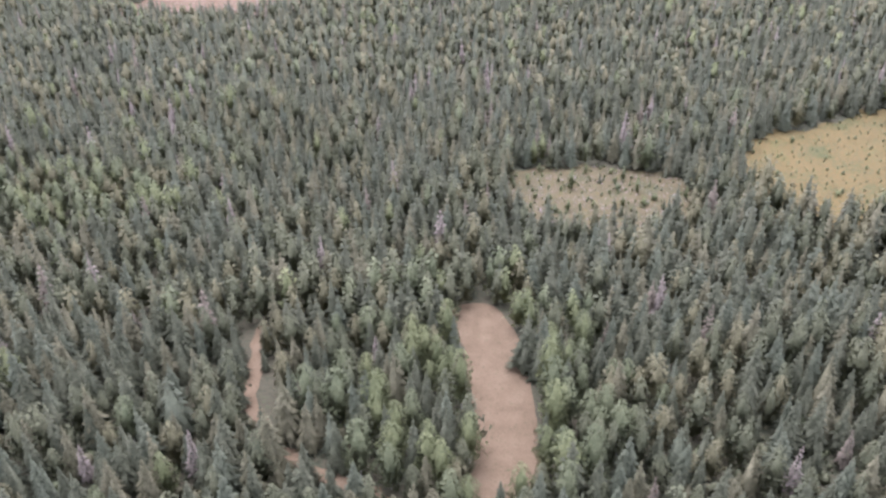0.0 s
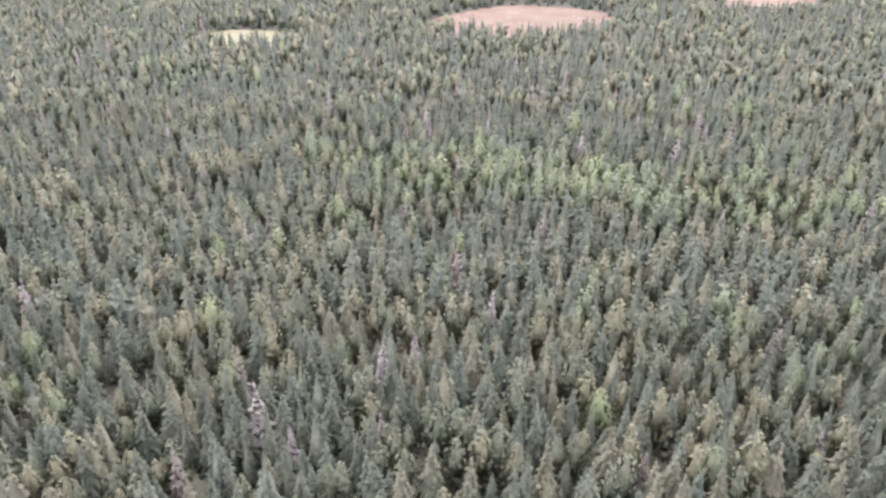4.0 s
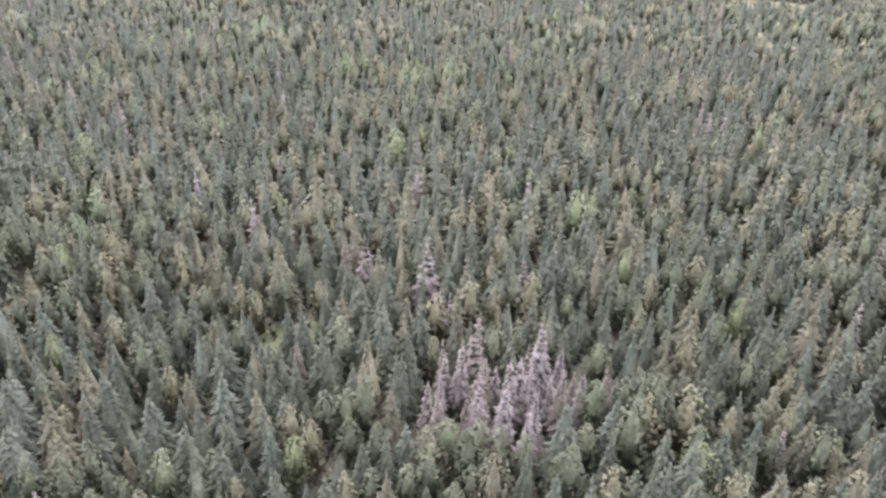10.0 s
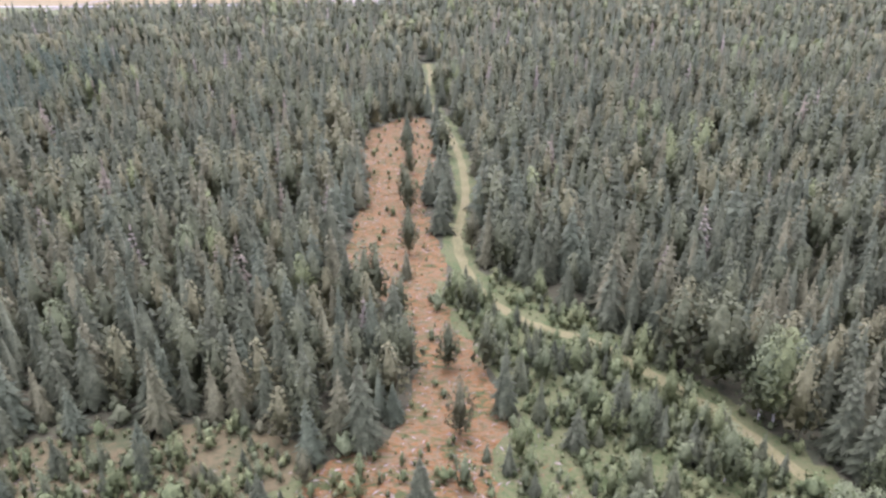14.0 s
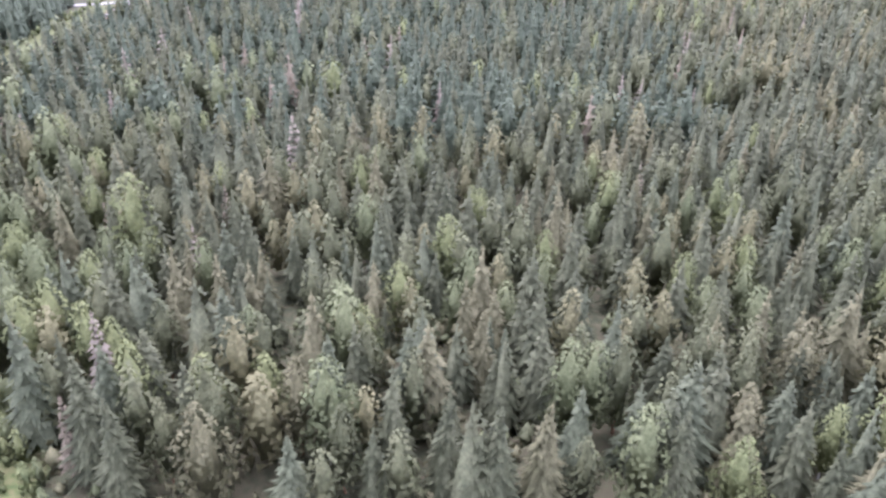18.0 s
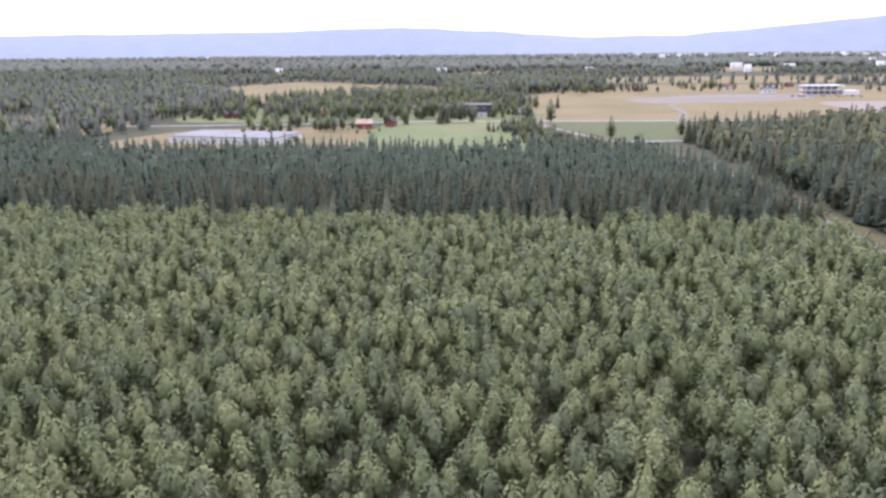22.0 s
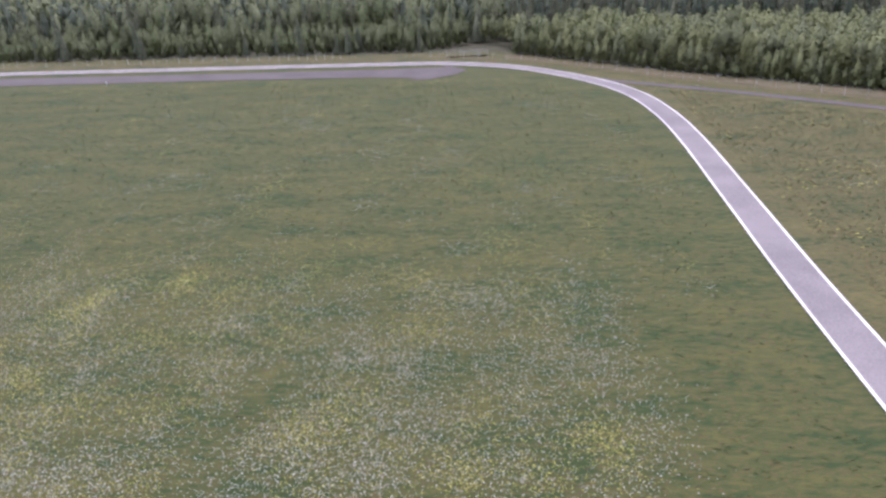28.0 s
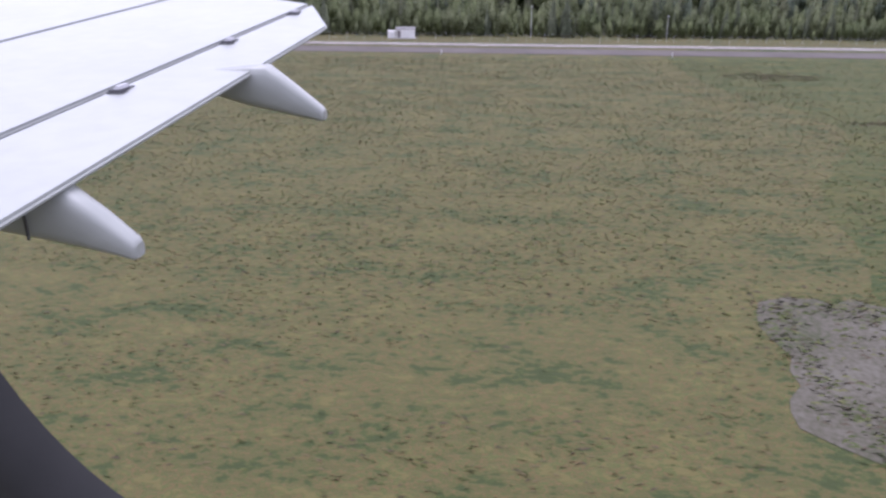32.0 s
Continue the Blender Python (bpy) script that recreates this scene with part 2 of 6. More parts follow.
M = {
    "spruce": leaf("spruce_needles", (0.052, 0.06, 0.033), (0.077, 0.085, 0.047), (0.098, 0.104, 0.06)),
    "spruce_belt": leaf("blue_green_spruce_needles", (0.046, 0.062, 0.038), (0.062, 0.08, 0.05), (0.08, 0.098, 0.062)),
    "spruce_olive": leaf("olive_spruce_needles", (0.09, 0.09, 0.047), (0.115, 0.112, 0.06), (0.138, 0.132, 0.074)),
    "spruce_grey": leaf("grey_spruce_needles", (0.064, 0.076, 0.045), (0.085, 0.098, 0.058), (0.105, 0.117, 0.07)),
    "dead": leaf("bare_dead_twigs", (0.145, 0.126, 0.096), (0.184, 0.16, 0.124), (0.216, 0.19, 0.15)),
    "russet": leaf("rust_brown_needles", (0.125, 0.106, 0.072), (0.152, 0.13, 0.09), (0.176, 0.152, 0.108)),
    "pine": leaf("pine_needles", (0.07, 0.08, 0.041), (0.092, 0.1, 0.052), (0.112, 0.118, 0.062)),
    "pine_warm": leaf("olive_pine_needles", (0.1, 0.1, 0.05), (0.128, 0.124, 0.062), (0.15, 0.142, 0.074)),
    "birch": leaf("birch_leaves", (0.104, 0.122, 0.053), (0.132, 0.15, 0.064), (0.157, 0.173, 0.075), low=0.8, high=1.22),
    "birch_dark": leaf("dark_birch_leaves", (0.092, 0.11, 0.054), (0.118, 0.135, 0.066), (0.14, 0.156, 0.079), low=0.8, high=1.22),
    "young": leaf("young_birch_leaves", (0.098, 0.122, 0.052), (0.148, 0.166, 0.07), (0.188, 0.2, 0.09), low=0.8, high=1.22),
    "shrub": leaf("shrub_leaves", (0.088, 0.112, 0.048), (0.118, 0.14, 0.06), (0.145, 0.164, 0.075), low=0.78, high=1.22),
    # paler and greyer than near foliage: distance haze worked into the leaf colour
    "far": leaf("distant_forest_hazed", (0.09, 0.1, 0.075), (0.114, 0.122, 0.092), (0.138, 0.143, 0.11)),
    "bark": material("grey_brown_bark", ((0.07, 0.055, 0.045), (0.13, 0.105, 0.09)), (1.0, 9.0), 0.95, 0.5),
    "pinebark": material("orange_pine_bark", ((0.16, 0.09, 0.055), (0.24, 0.14, 0.09)), (1.0, 9.0), 0.95, 0.5),
    "birchbark": material("white_birch_bark", ((0.216, 0.2016, 0.18), (0.396, 0.3816, 0.3528), (0.4464, 0.432, 0.4032)), (1.5, 7.0), 0.8, 0.3),
    "floor": material("forest_floor", ((0.0294, 0.0336, 0.0182), (0.042, 0.0462, 0.0238), (0.0595, 0.0532, 0.0315), (0.056, 0.0616, 0.0308)), (0.07, 1.3), 0.95, 0.6),
    "meadow": drawn_out(material("airfield_grass", ((0.031, 0.041, 0.013), (0.04085, 0.054, 0.01496), (0.076, 0.0594, 0.02464), (0.0437, 0.0594, 0.01584), (0.095, 0.063, 0.02816), (0.0475, 0.063, 0.0176), (0.0855, 0.0747, 0.0264)), (0.34, 2.6), 0.95, 0.6), 1.7),
    "meadow_green": drawn_out(material("green_airfield_grass", ((0.026, 0.04, 0.011), (0.0297, 0.04674, 0.0112), (0.0558, 0.05248, 0.016), (0.0288, 0.0492, 0.0104), (0.0774, 0.05904, 0.0224), (0.0342, 0.05166, 0.0128), (0.0648, 0.06314, 0.0176)), (0.3, 2.4), 0.95, 0.6), 2.6),
    "soil": material("pink_brown_bare_soil", ((0.09672, 0.07148, 0.03907), (0.1209, 0.08828, 0.04973), (0.1368, 0.1032, 0.06038)), (0.3, 3.5), 0.95, 0.4),
    "heath": material("brown_heath", ((0.0459, 0.05202, 0.02205), (0.07344, 0.06426, 0.03045), (0.0949, 0.07466, 0.03675), (0.06426, 0.07038, 0.02887)), (0.15, 1.5), 0.95, 0.5),
    "bog": material("ochre_bog_grass", ((0.05164, 0.06048, 0.0192), (0.0911, 0.07379, 0.02496), (0.1155, 0.08165, 0.02784), (0.06684, 0.0756, 0.02208)), (0.09, 1.2), 0.95, 0.5),
    "slash": drawn_out(material("orange_brushwood", ((0.047, 0.057, 0.019), (0.083, 0.061, 0.023), (0.127, 0.066, 0.023), (0.148, 0.077, 0.027), (0.114, 0.098, 0.062), (0.121, 0.069, 0.025), (0.068, 0.070, 0.025)), (0.34, 1.7), 0.95, 0.7), 2.4),
    "redcut": material("red_brown_clear_cut", ((0.09282, 0.06502, 0.034), (0.1211, 0.08032, 0.04352), (0.1333, 0.09563, 0.0578)), (0.06, 0.8), 0.95, 0.5),
    "track": material("tan_wheel_rut", ((0.085, 0.07, 0.04), (0.11, 0.088, 0.053), (0.13, 0.105, 0.066)), (0.3, 3.0), 0.95, 0.4),
    "sand": material("pale_sand_track", ((0.111, 0.0798, 0.04712), (0.1369, 0.1003, 0.06232), (0.1591, 0.1231, 0.08208)), (0.3, 3.0), 0.95, 0.4),
    "grasstrack": material("dry_grass_track", ((0.09758, 0.09392, 0.04165), (0.13, 0.1193, 0.05355), (0.1517, 0.1337, 0.06842)), (0.3, 3.0), 0.95, 0.4),
    "verge": material("roadside_verge", ((0.04641, 0.06477, 0.02203), (0.0663, 0.08096, 0.02938), (0.08951, 0.088, 0.03978), (0.07293, 0.088, 0.03182)), (0.25, 2.0), 0.95, 0.5),
    "asphalt": material("grey_asphalt", ((0.1294, 0.1156, 0.1126), (0.1631, 0.1469, 0.1423), (0.1913, 0.1728, 0.1668)), (0.2, 8.0), 0.9, 0.2),
    "asphalt_dark": material("violet_grey_asphalt", ((0.0612, 0.05228, 0.04809), (0.07776, 0.06674, 0.06137), (0.09, 0.07771, 0.07153)), (0.2, 8.0), 0.9, 0.2),
    "pale_asphalt": material("bleached_asphalt", ((0.2, 0.19, 0.185), (0.25, 0.24, 0.23), (0.29, 0.275, 0.265)), (0.2, 5.0), 0.9, 0.2),
    "concrete": material("pale_concrete", ((0.42, 0.4, 0.39), (0.52, 0.5, 0.48), (0.58, 0.56, 0.53)), (0.2, 5.0), 0.9, 0.2),
    "paint": material("worn_white_road_paint", ((0.4, 0.385, 0.375), (0.5, 0.485, 0.475)), (0.5, 6.0), 0.7, 0.1),
    "yellow": material("worn_yellow_paint", ((0.36, 0.22, 0.08), (0.44, 0.28, 0.11)), (0.5, 6.0), 0.7, 0.1),
    "gravel": material("mauve_grey_gravel", ((0.03877, 0.04577, 0.02097), (0.05814, 0.05516, 0.03773), (0.07476, 0.06866, 0.05241), (0.0886, 0.08336, 0.06551)), (0.22, 4.5), 0.95, 0.25),
    "yard": material("pale_yard_gravel", ((0.13, 0.12, 0.1), (0.18, 0.16, 0.135), (0.21, 0.17, 0.13), (0.16, 0.15, 0.14)), (0.12, 1.2), 0.95, 0.3),
    "brown": material("brown_bare_patch", ((0.03634, 0.03528, 0.01505), (0.04845, 0.03904, 0.02333), (0.06298, 0.04704, 0.03198), (0.04118, 0.03857, 0.01881)), (0.4, 3.0), 0.95, 0.5),
    "stubble": material("tan_stubble", ((0.1184, 0.09768, 0.04277), (0.1465, 0.1154, 0.05465), (0.1683, 0.1332, 0.06653)), (0.02, 0.5), 0.95, 0.3),
    "plough": material("mauve_ploughed_soil", ((0.1348, 0.1154, 0.09583), (0.1601, 0.1356, 0.1123), (0.1741, 0.1472, 0.1232)), (0.03, 0.5), 0.95, 0.3),
    "green": material("green_field_grass", ((0.08415, 0.1033, 0.0405), (0.1071, 0.1239, 0.05063), (0.1416, 0.1416, 0.06413)), (0.02, 0.6), 0.95, 0.3),
    "white": material("flaking_white_board", ((0.5148, 0.507, 0.4914), (0.624, 0.6162, 0.6006)), (0.4, 4.0), 0.7, 0.1),
    "red": material("falu_red_board", ((0.17, 0.06, 0.048), (0.22, 0.08, 0.062)), (0.4, 4.0), 0.8, 0.1),
    "ochre": material("ochre_board", ((0.42, 0.31, 0.15), (0.5, 0.38, 0.2)), (0.4, 4.0), 0.8, 0.1),
    "black": material("charcoal_cladding", ((0.05, 0.052, 0.06), (0.075, 0.078, 0.088)), (0.2, 3.0), 0.55, 0.1),
    "roof_dark": material("dark_roof_tiles", ((0.09, 0.08, 0.08), (0.15, 0.13, 0.125)), (0.5, 4.0), 0.8, 0.3),
    "roof_red": material("red_clay_tiles", ((0.27, 0.12, 0.09), (0.33, 0.155, 0.115)), (0.5, 4.0), 0.8, 0.3),
    "roof_grey": material("weathered_grey_sheet", ((0.187, 0.1843, 0.187), (0.242, 0.2365, 0.2365)), (0.1, 2.0), 0.6, 0.1),
    "roof_felt": material("weathered_roof_felt", ((0.15, 0.148, 0.15), (0.21, 0.205, 0.205)), (0.1, 2.0), 0.85, 0.1),
    "roof_rust": material("rusty_pale_sheet", ((0.62, 0.58, 0.52), (0.56, 0.42, 0.32), (0.48, 0.28, 0.19)), (0.5, 3.0), 0.6, 0.1),
    "glass": material("dark_window_glass", ((0.03, 0.035, 0.04), (0.05, 0.055, 0.06)), (0.5, 3.0), 0.08, 0.0),
    "metal": material("galvanised_steel", ((0.36, 0.37, 0.38), (0.48, 0.49, 0.5)), (1.0, 9.0), 0.45, 0.1, metal=0.7),
    "orange": material("orange_marker_paint", ((0.55, 0.14, 0.06), (0.66, 0.2, 0.09)), (1.0, 8.0), 0.6, 0.1),
    "rubber": material("black_rubber", ((0.02, 0.02, 0.02), (0.035, 0.035, 0.035)), (1.0, 9.0), 0.8, 0.1),
    "log": material("peeled_pale_log", ((0.3, 0.265, 0.215), (0.42, 0.385, 0.33)), (1.0, 6.0), 0.85, 0.3),
    "twig": material("grey_brushwood", ((0.14, 0.115, 0.1), (0.22, 0.185, 0.165)), (1.0, 6.0), 0.95, 0.2, island=0.3),
    "tuft": material("grass_blades", ((0.03829, 0.05462, 0.01436), (0.05559, 0.06827, 0.01949), (0.07718, 0.07852, 0.02565)), (0.12, 2.0), 0.9, 0.0, island=0.3, see=0.2),
    "daisy": material("white_flower_heads", ((0.24, 0.248, 0.2028), (0.304, 0.304, 0.2574)), (1.0, 6.0), 0.8, 0.0, island=0.2),
    "buttercup": material("yellow_flower_heads", ((0.2244, 0.2197, 0.0459), (0.2899, 0.2805, 0.06502)), (1.0, 6.0), 0.8, 0.0, island=0.2),
}


# ---------------------------------------------------------------- builders
def mesh_of(name, verts, faces, mats, index=None, normals=None):
    me = bpy.data.meshes.new(name)
    verts, faces = np.asarray(verts, np.float32), np.asarray(faces, np.int32)
    k = faces.shape[1]
    me.vertices.add(len(verts))
    me.vertices.foreach_set("co", verts.ravel())
    me.loops.add(faces.size)
    me.loops.foreach_set("vertex_index", faces.ravel())
    me.polygons.add(len(faces))
    me.polygons.foreach_set("loop_start", np.arange(0, faces.size, k, dtype=np.int32))
    for m in mats:
        me.materials.append(m)
    if index is not None:
        me.polygons.foreach_set("material_index", np.asarray(index, np.int32))
    me.update(calc_edges=True)
    if normals is not None:
        soft_normals = me.attributes.new("custom_normal", "FLOAT_VECTOR", "POINT")
        soft_normals.data.foreach_set("vector", np.asarray(normals, np.float32).ravel())
        me.update()
    return me


def part(name, bm, mat, parent, label=""):
    me = bpy.data.meshes.new(name)
    bm.to_mesh(me)
    bm.free()
    me.materials.append(mat)
    ob = new(name, me)
    ob.parent = parent
    return tagged(ob, label)


def box(bm, x0, x1, y0, y1, z0, z1, bevel=0.0):
    r = bmesh.ops.create_cube(bm, size=1, matrix=Matrix.Translation(((x0 + x1) / 2, (y0 + y1) / 2, (z0 + z1) / 2)) @ Matrix.Diagonal((x1 - x0, y1 - y0, z1 - z0, 1)))
    if bevel:
        edges = {e for v in r["verts"] for e in v.link_edges}
        bmesh.ops.bevel(bm, geom=list(edges), offset=bevel, segments=2, affect="EDGES")
    return bm


def boxed(*args, **kw):
    return box(bmesh.new(), *args, **kw)


def rod(bm, a, b, r0, r1=None, sides=7):
    a, b = Vector(a), Vector(b)
    m = Matrix.Translation((a + b) / 2) @ (b - a).to_track_quat("Z", "Y").to_matrix().to_4x4()
    bmesh.ops.create_cone(bm, cap_ends=True, segments=sides, radius1=r0, radius2=r0 if r1 is None else r1, depth=(b - a).length, matrix=m)
    return bm


def smooth_line(points, step=2.0, closed=False):
    """Catmull-Rom through the points."""
    p = [np.array(q, float) for q in points]
    out, n = [], len(p)
    for i in range(n if closed else n - 1):
        a, b, c, d = (p[j % n] for j in (i - 1, i, i + 1, i + 2)) if closed else (p[max(i - 1, 0)], p[i], p[i + 1], p[min(i + 2, n - 1)])
        k = max(int(np.linalg.norm(c - b) / step), 1)
        for s in np.arange(k) / k:
            out.append(0.5 * (2 * b + (c - a) * s + (2 * a - 5 * b + 4 * c - d) * s**2 + (3 * b - a - 3 * c + d) * s**3))
    if not closed:
        out.append(p[-1])
    return np.array(out)


def patch(name, points, z, mat, label, category="ground", rough=0.5, step=2.0):
    """A flat piece of ground with an uneven rim."""
    rim = smooth_line(points, step, True)
    if rough:
        r = np.random.default_rng(len(name))
        n = len(rim)
        wave = sum(r.normal(0, 1, (1, 2)) * np.sin(np.arange(n)[:, None] * f * math.tau / n + r.uniform(0, 6, (1, 2))) / 3 for f in (5, 9, 14, 23, 37))
        rim = rim + rough * (wave + r.normal(0, 0.35, rim.shape))
    bm = bmesh.new()
    bm.faces.new([bm.verts.new((x, y, z)) for x, y in rim])
    bmesh.ops.recalc_face_normals(bm, faces=bm.faces)
    for f in bm.faces:
        if f.normal.z < 0:
            f.normal_flip()
    bmesh.ops.triangulate(bm, faces=bm.faces)
    return tagged(part(name, bm, mat, None), label, category, kind="structure")


def ribbon_mesh(points, width, z, side=0.0, rough=0.0, step=2.0, dash=None, seed=1):
    line = smooth_line(points, step)
    d = np.gradient(line, axis=0)
    d /= np.linalg.norm(d, axis=1)[:, None]
    nrm = np.c_[-d[:, 1], d[:, 0]]
    r = np.random.default_rng(seed)
    a = line + nrm * (side + width / 2 + r.normal(0, rough, len(line)))[:, None]
    b = line + nrm * (side - width / 2 + r.normal(0, rough, len(line)))[:, None]
    n = len(line)
    v = np.c_[np.vstack([a, b]), np.full(2 * n, z)]
    i = np.arange(n - 1)
    if dash:
        i = i[(i % dash[1]) < dash[0]]
    f = np.c_[i + n, i + n + 1, i + 1, i]
    bm = bmesh.new()
    vs = [bm.verts.new(c) for c in v]
    for q in f:
        face = bm.faces.new([vs[j] for j in q])
        face.normal_update()
        if face.normal.z < 0:
            face.normal_flip()
    for w in [w for w in bm.verts if not w.link_faces]:
        bm.verts.remove(w)
    return bm


def ribbon(name, points, width, z, mat, label, category="road", parent=None, **kw):
    ob = part(name, ribbon_mesh(points, width, z, **kw), mat, parent)
    return tagged(ob, label, category, kind="structure") if parent is None else tagged(ob, label)


def inside(P, poly):
    x, y = P[:, 0], P[:, 1]
    c = np.zeros(len(P), bool)
    q = np.asarray(poly, float)
    for (x0, y0), (x1, y1) in zip(q, np.roll(q, -1, 0)):
        with np.errstate(divide="ignore", invalid="ignore"):
            c ^= ((y0 > y) != (y1 > y)) & (x < (x1 - x0) * (y - y0) / (y1 - y0) + x0)
    return c


def near_line(P, line):
    """Distance of each point from a polyline."""
    best = np.full(len(P), 1e9)
    q = np.asarray(line, float)
    for a, b in zip(q[:-1], q[1:]):
        d = b - a
        s = np.clip(((P - a) @ d) / (d @ d), 0, 1)
        best = np.minimum(best, np.hypot(*(P - a - s[:, None] * d).T))
    return best


# ---------------------------------------------------------------- the plan
FIELD = [(-2.9, 113), (4.2, 114), (8.7, 103), (9.7, 90), (9.8, 77), (8.5, 68), (4, 65), (0, 68), (0.2, 91), (-2.9, 104)]
HEATH = [(11.2, 174), (33.2, 178), (52.2, 169), (52, 150), (34, 138), (14, 142), (9, 158)]
BOG = [(78.2, 194), (98.2, 204), (125.2, 217), (124, 186), (104, 158), (84, 143), (70, 145), (66.2, 170)]
REDCUT = [(-178, 372), (-166, 415), (-148, 440), (-118, 462), (-88, 452), (-72, 432), (-70, 392), (-90, 362), (-130, 354)]
REDCUT_B = [(-4, 430), (4, 500), (30, 516), (62, 500), (66, 450), (30, 425)]
GLADE = [(-283, 360), (-264, 380), (-236, 372), (-222, 350), (-238, 334), (-270, 338)]
CUT = [(-566.4, 180), (-572.4, 175.3), (-576, 165), (-575, 143.5), (-570, 128), (-569.8, 108), (-568.5, 95), (-562.5, 89), (-558, 84), (-555.5, 77), (-555, 69), (-556, 60), (-563, 53), (-561.4, 46), (-546.4, 46),
       (-545, 57), (-544.6, 66), (-547, 72), (-548, 80), (-550, 88), (-553.4, 99), (-555.4, 110), (-558.4, 126), (-557.8, 146), (-561.4, 172)]
CUT_FRONT = [(-556.4, 56), (-573.4, 54), (-591.3, 53), (-605.2, 50), (-607.3, 40), (-586.3, 32), (-561.4, 30), (-539.4, 34), (-533.5, 50), (-541.4, 62)]
OPENING = [(-553.4, 90), (-544.4, 96), (-537.4, 88), (-523.5, 72), (-515.5, 60), (-513.5, 48), (-531.5, 44), (-541.4, 62)]
MID_OPEN = [(-602.3, 52), (-586.3, 58), (-571.4, 60), (-563.4, 54), (-576.4, 46), (-601.3, 44)]
BUSHES = [(-787.9, 76), (-777, 70), (-762.1, 68), (-752.1, 62), (-745.1, 54), (-736.2, 46), (-728.2, 36), (-728.2, 24), (-787.9, 24)]
GLADE_A = [(-455, 86), (-451, 91), (-447, 88), (-449, 82), (-453, 82)]
GLADE_B = [(-418, 81), (-411, 87), (-408, 82), (-414, 77)]
TRACK = [(-569.4, 245), (-566.9, 228), (-565.4, 200), (-558.4, 172), (-553.4, 147), (-551.4, 125), (-551.9, 107), (-547.4, 90), (-540.4, 82), (-534.4, 79), (-528.5, 73), (-521.5, 65), (-513.5, 52), (-501.5, 40)]
LANE = [(-667, 250), (-649.8, 188), (-635.6, 134), (-622.4, 85), (-615.4, 63), (-610.3, 48), (-604.2, 30)]
RIDE = [(-270, 44), (-268.6, 62), (-267, 80.5), (-266.3, 94), (-265.3, 122), (-263.4, 165), (-262.4, 197)]
SPUR = [(-37.2, 108), (-35.2, 96), (-34.2, 88), (-29.6, 81), (-25.1, 76), (-10.9, 68)]
ROAD = [(-791.1, -300), (-791.1, -100), (-791.1, 30), (-791.1, 110), (-791.2, 170), (-791.9, 200), (-793.9, 225), (-797.9, 250), (-804.8, 275), (-813.8, 299), (-825.7, 328), (-832.7, 352), (-836.1, 377)]
CROSS = [(-1250.3, 352), (-1050.5, 356), (-961, 365), (-906.3, 376), (-835.6, 379), (-773, 379), (-692.2, 386), (-601.3, 394), (-501.5, 420), (-401.5, 480)]
PERIMETER = [(-931.1, 8), (-951, 18), (-964, 27), (-974.9, 36.5), (-984.8, 45), (-997.8, 54.5), (-1018.7, 72), (-1042.5, 89.5), (-1060.4, 103), (-1078.3, 114)]
SANDTRACK = [(-901.3, 33), (-931.1, 33.5), (-951, 34.5), (-961, 37.5), (-966.9, 41.5), (-975.9, 48), (-989.8, 58), (-1003.7, 68.5), (-1025.6, 86.5), (-1035.6, 94), (-1066.4, 116), (-1090.2, 136)]
FENCE = [(-926.2, 24), (-946, 29), (-957, 33), (-963, 37), (-970.9, 43), (-984.8, 52), (-1000.8, 64), (-1020.6, 80), (-1040.5, 94.5), (-1064.4, 112), (-1082.3, 129), (-1100.1, 136), (-1120.1, 137.5), (-1400.3, 137.5)]
TAXI = [(-1071.8, 5), (-1071.8, 40), (-1071.3, 60), (-1070.8, 80), (-1071.3, 93), (-1073.3, 104), (-1078.3, 114), (-1087.2, 124), (-1098.2, 129.5), (-1115.1, 130.7), (-1200.2, 130.7), (-1450.3, 130.7)]
BIRCH_EDGE = [(-801.9, 36), (-931.1, 37.5), (-955, 39), (-955.5, 50), (-964, 55.5), (-972.9, 60.5), (-982.9, 60), (-991.8, 66), (-1006.7, 77), (-1027.6, 92), (-1046.5, 106), (-1067.3, 121), (-1088.2, 139)]
PLANTATION = BIRCH_EDGE + [(-1095.2, 152), (-1060.4, 148), (-990.8, 141), (-931.1, 139), (-901.3, 136), (-861.5, 134), (-797.9, 133)]
SLASH_PATCH = [(-955.5, 40), (-955.5, 50), (-964, 55), (-972.9, 60), (-982.9, 60), (-978.9, 53), (-969.9, 46), (-962, 41)]
AIRFIELD = [(-921.2, -200), (-921.2, 33), (-956, 38), (-975.9, 54), (-992.8, 66), (-1027.6, 91), (-1067.3, 120), (-1090.2, 141), (-1130.1, 142), (-1700.3, 144), (-1700.3, -200)]
BAND = [(-798.9, 134), (-861.5, 135), (-931.1, 140), (-990.8, 142), (-1095.2, 153), (-1105.1, 143), (-1700.3, 146), (-1700.3, 250), (-1000.8, 250), (-975.9, 228), (-851.6, 228), (-813.8, 232), (-800.9, 190)]
EAST_EDGE = [(-787.9, 290), (-742.1, 318), (-702.2, 345), (-561.4, 375), (-471.5, 425), (-371.5, 540), (-250.2, 640), (299.2, 700)]

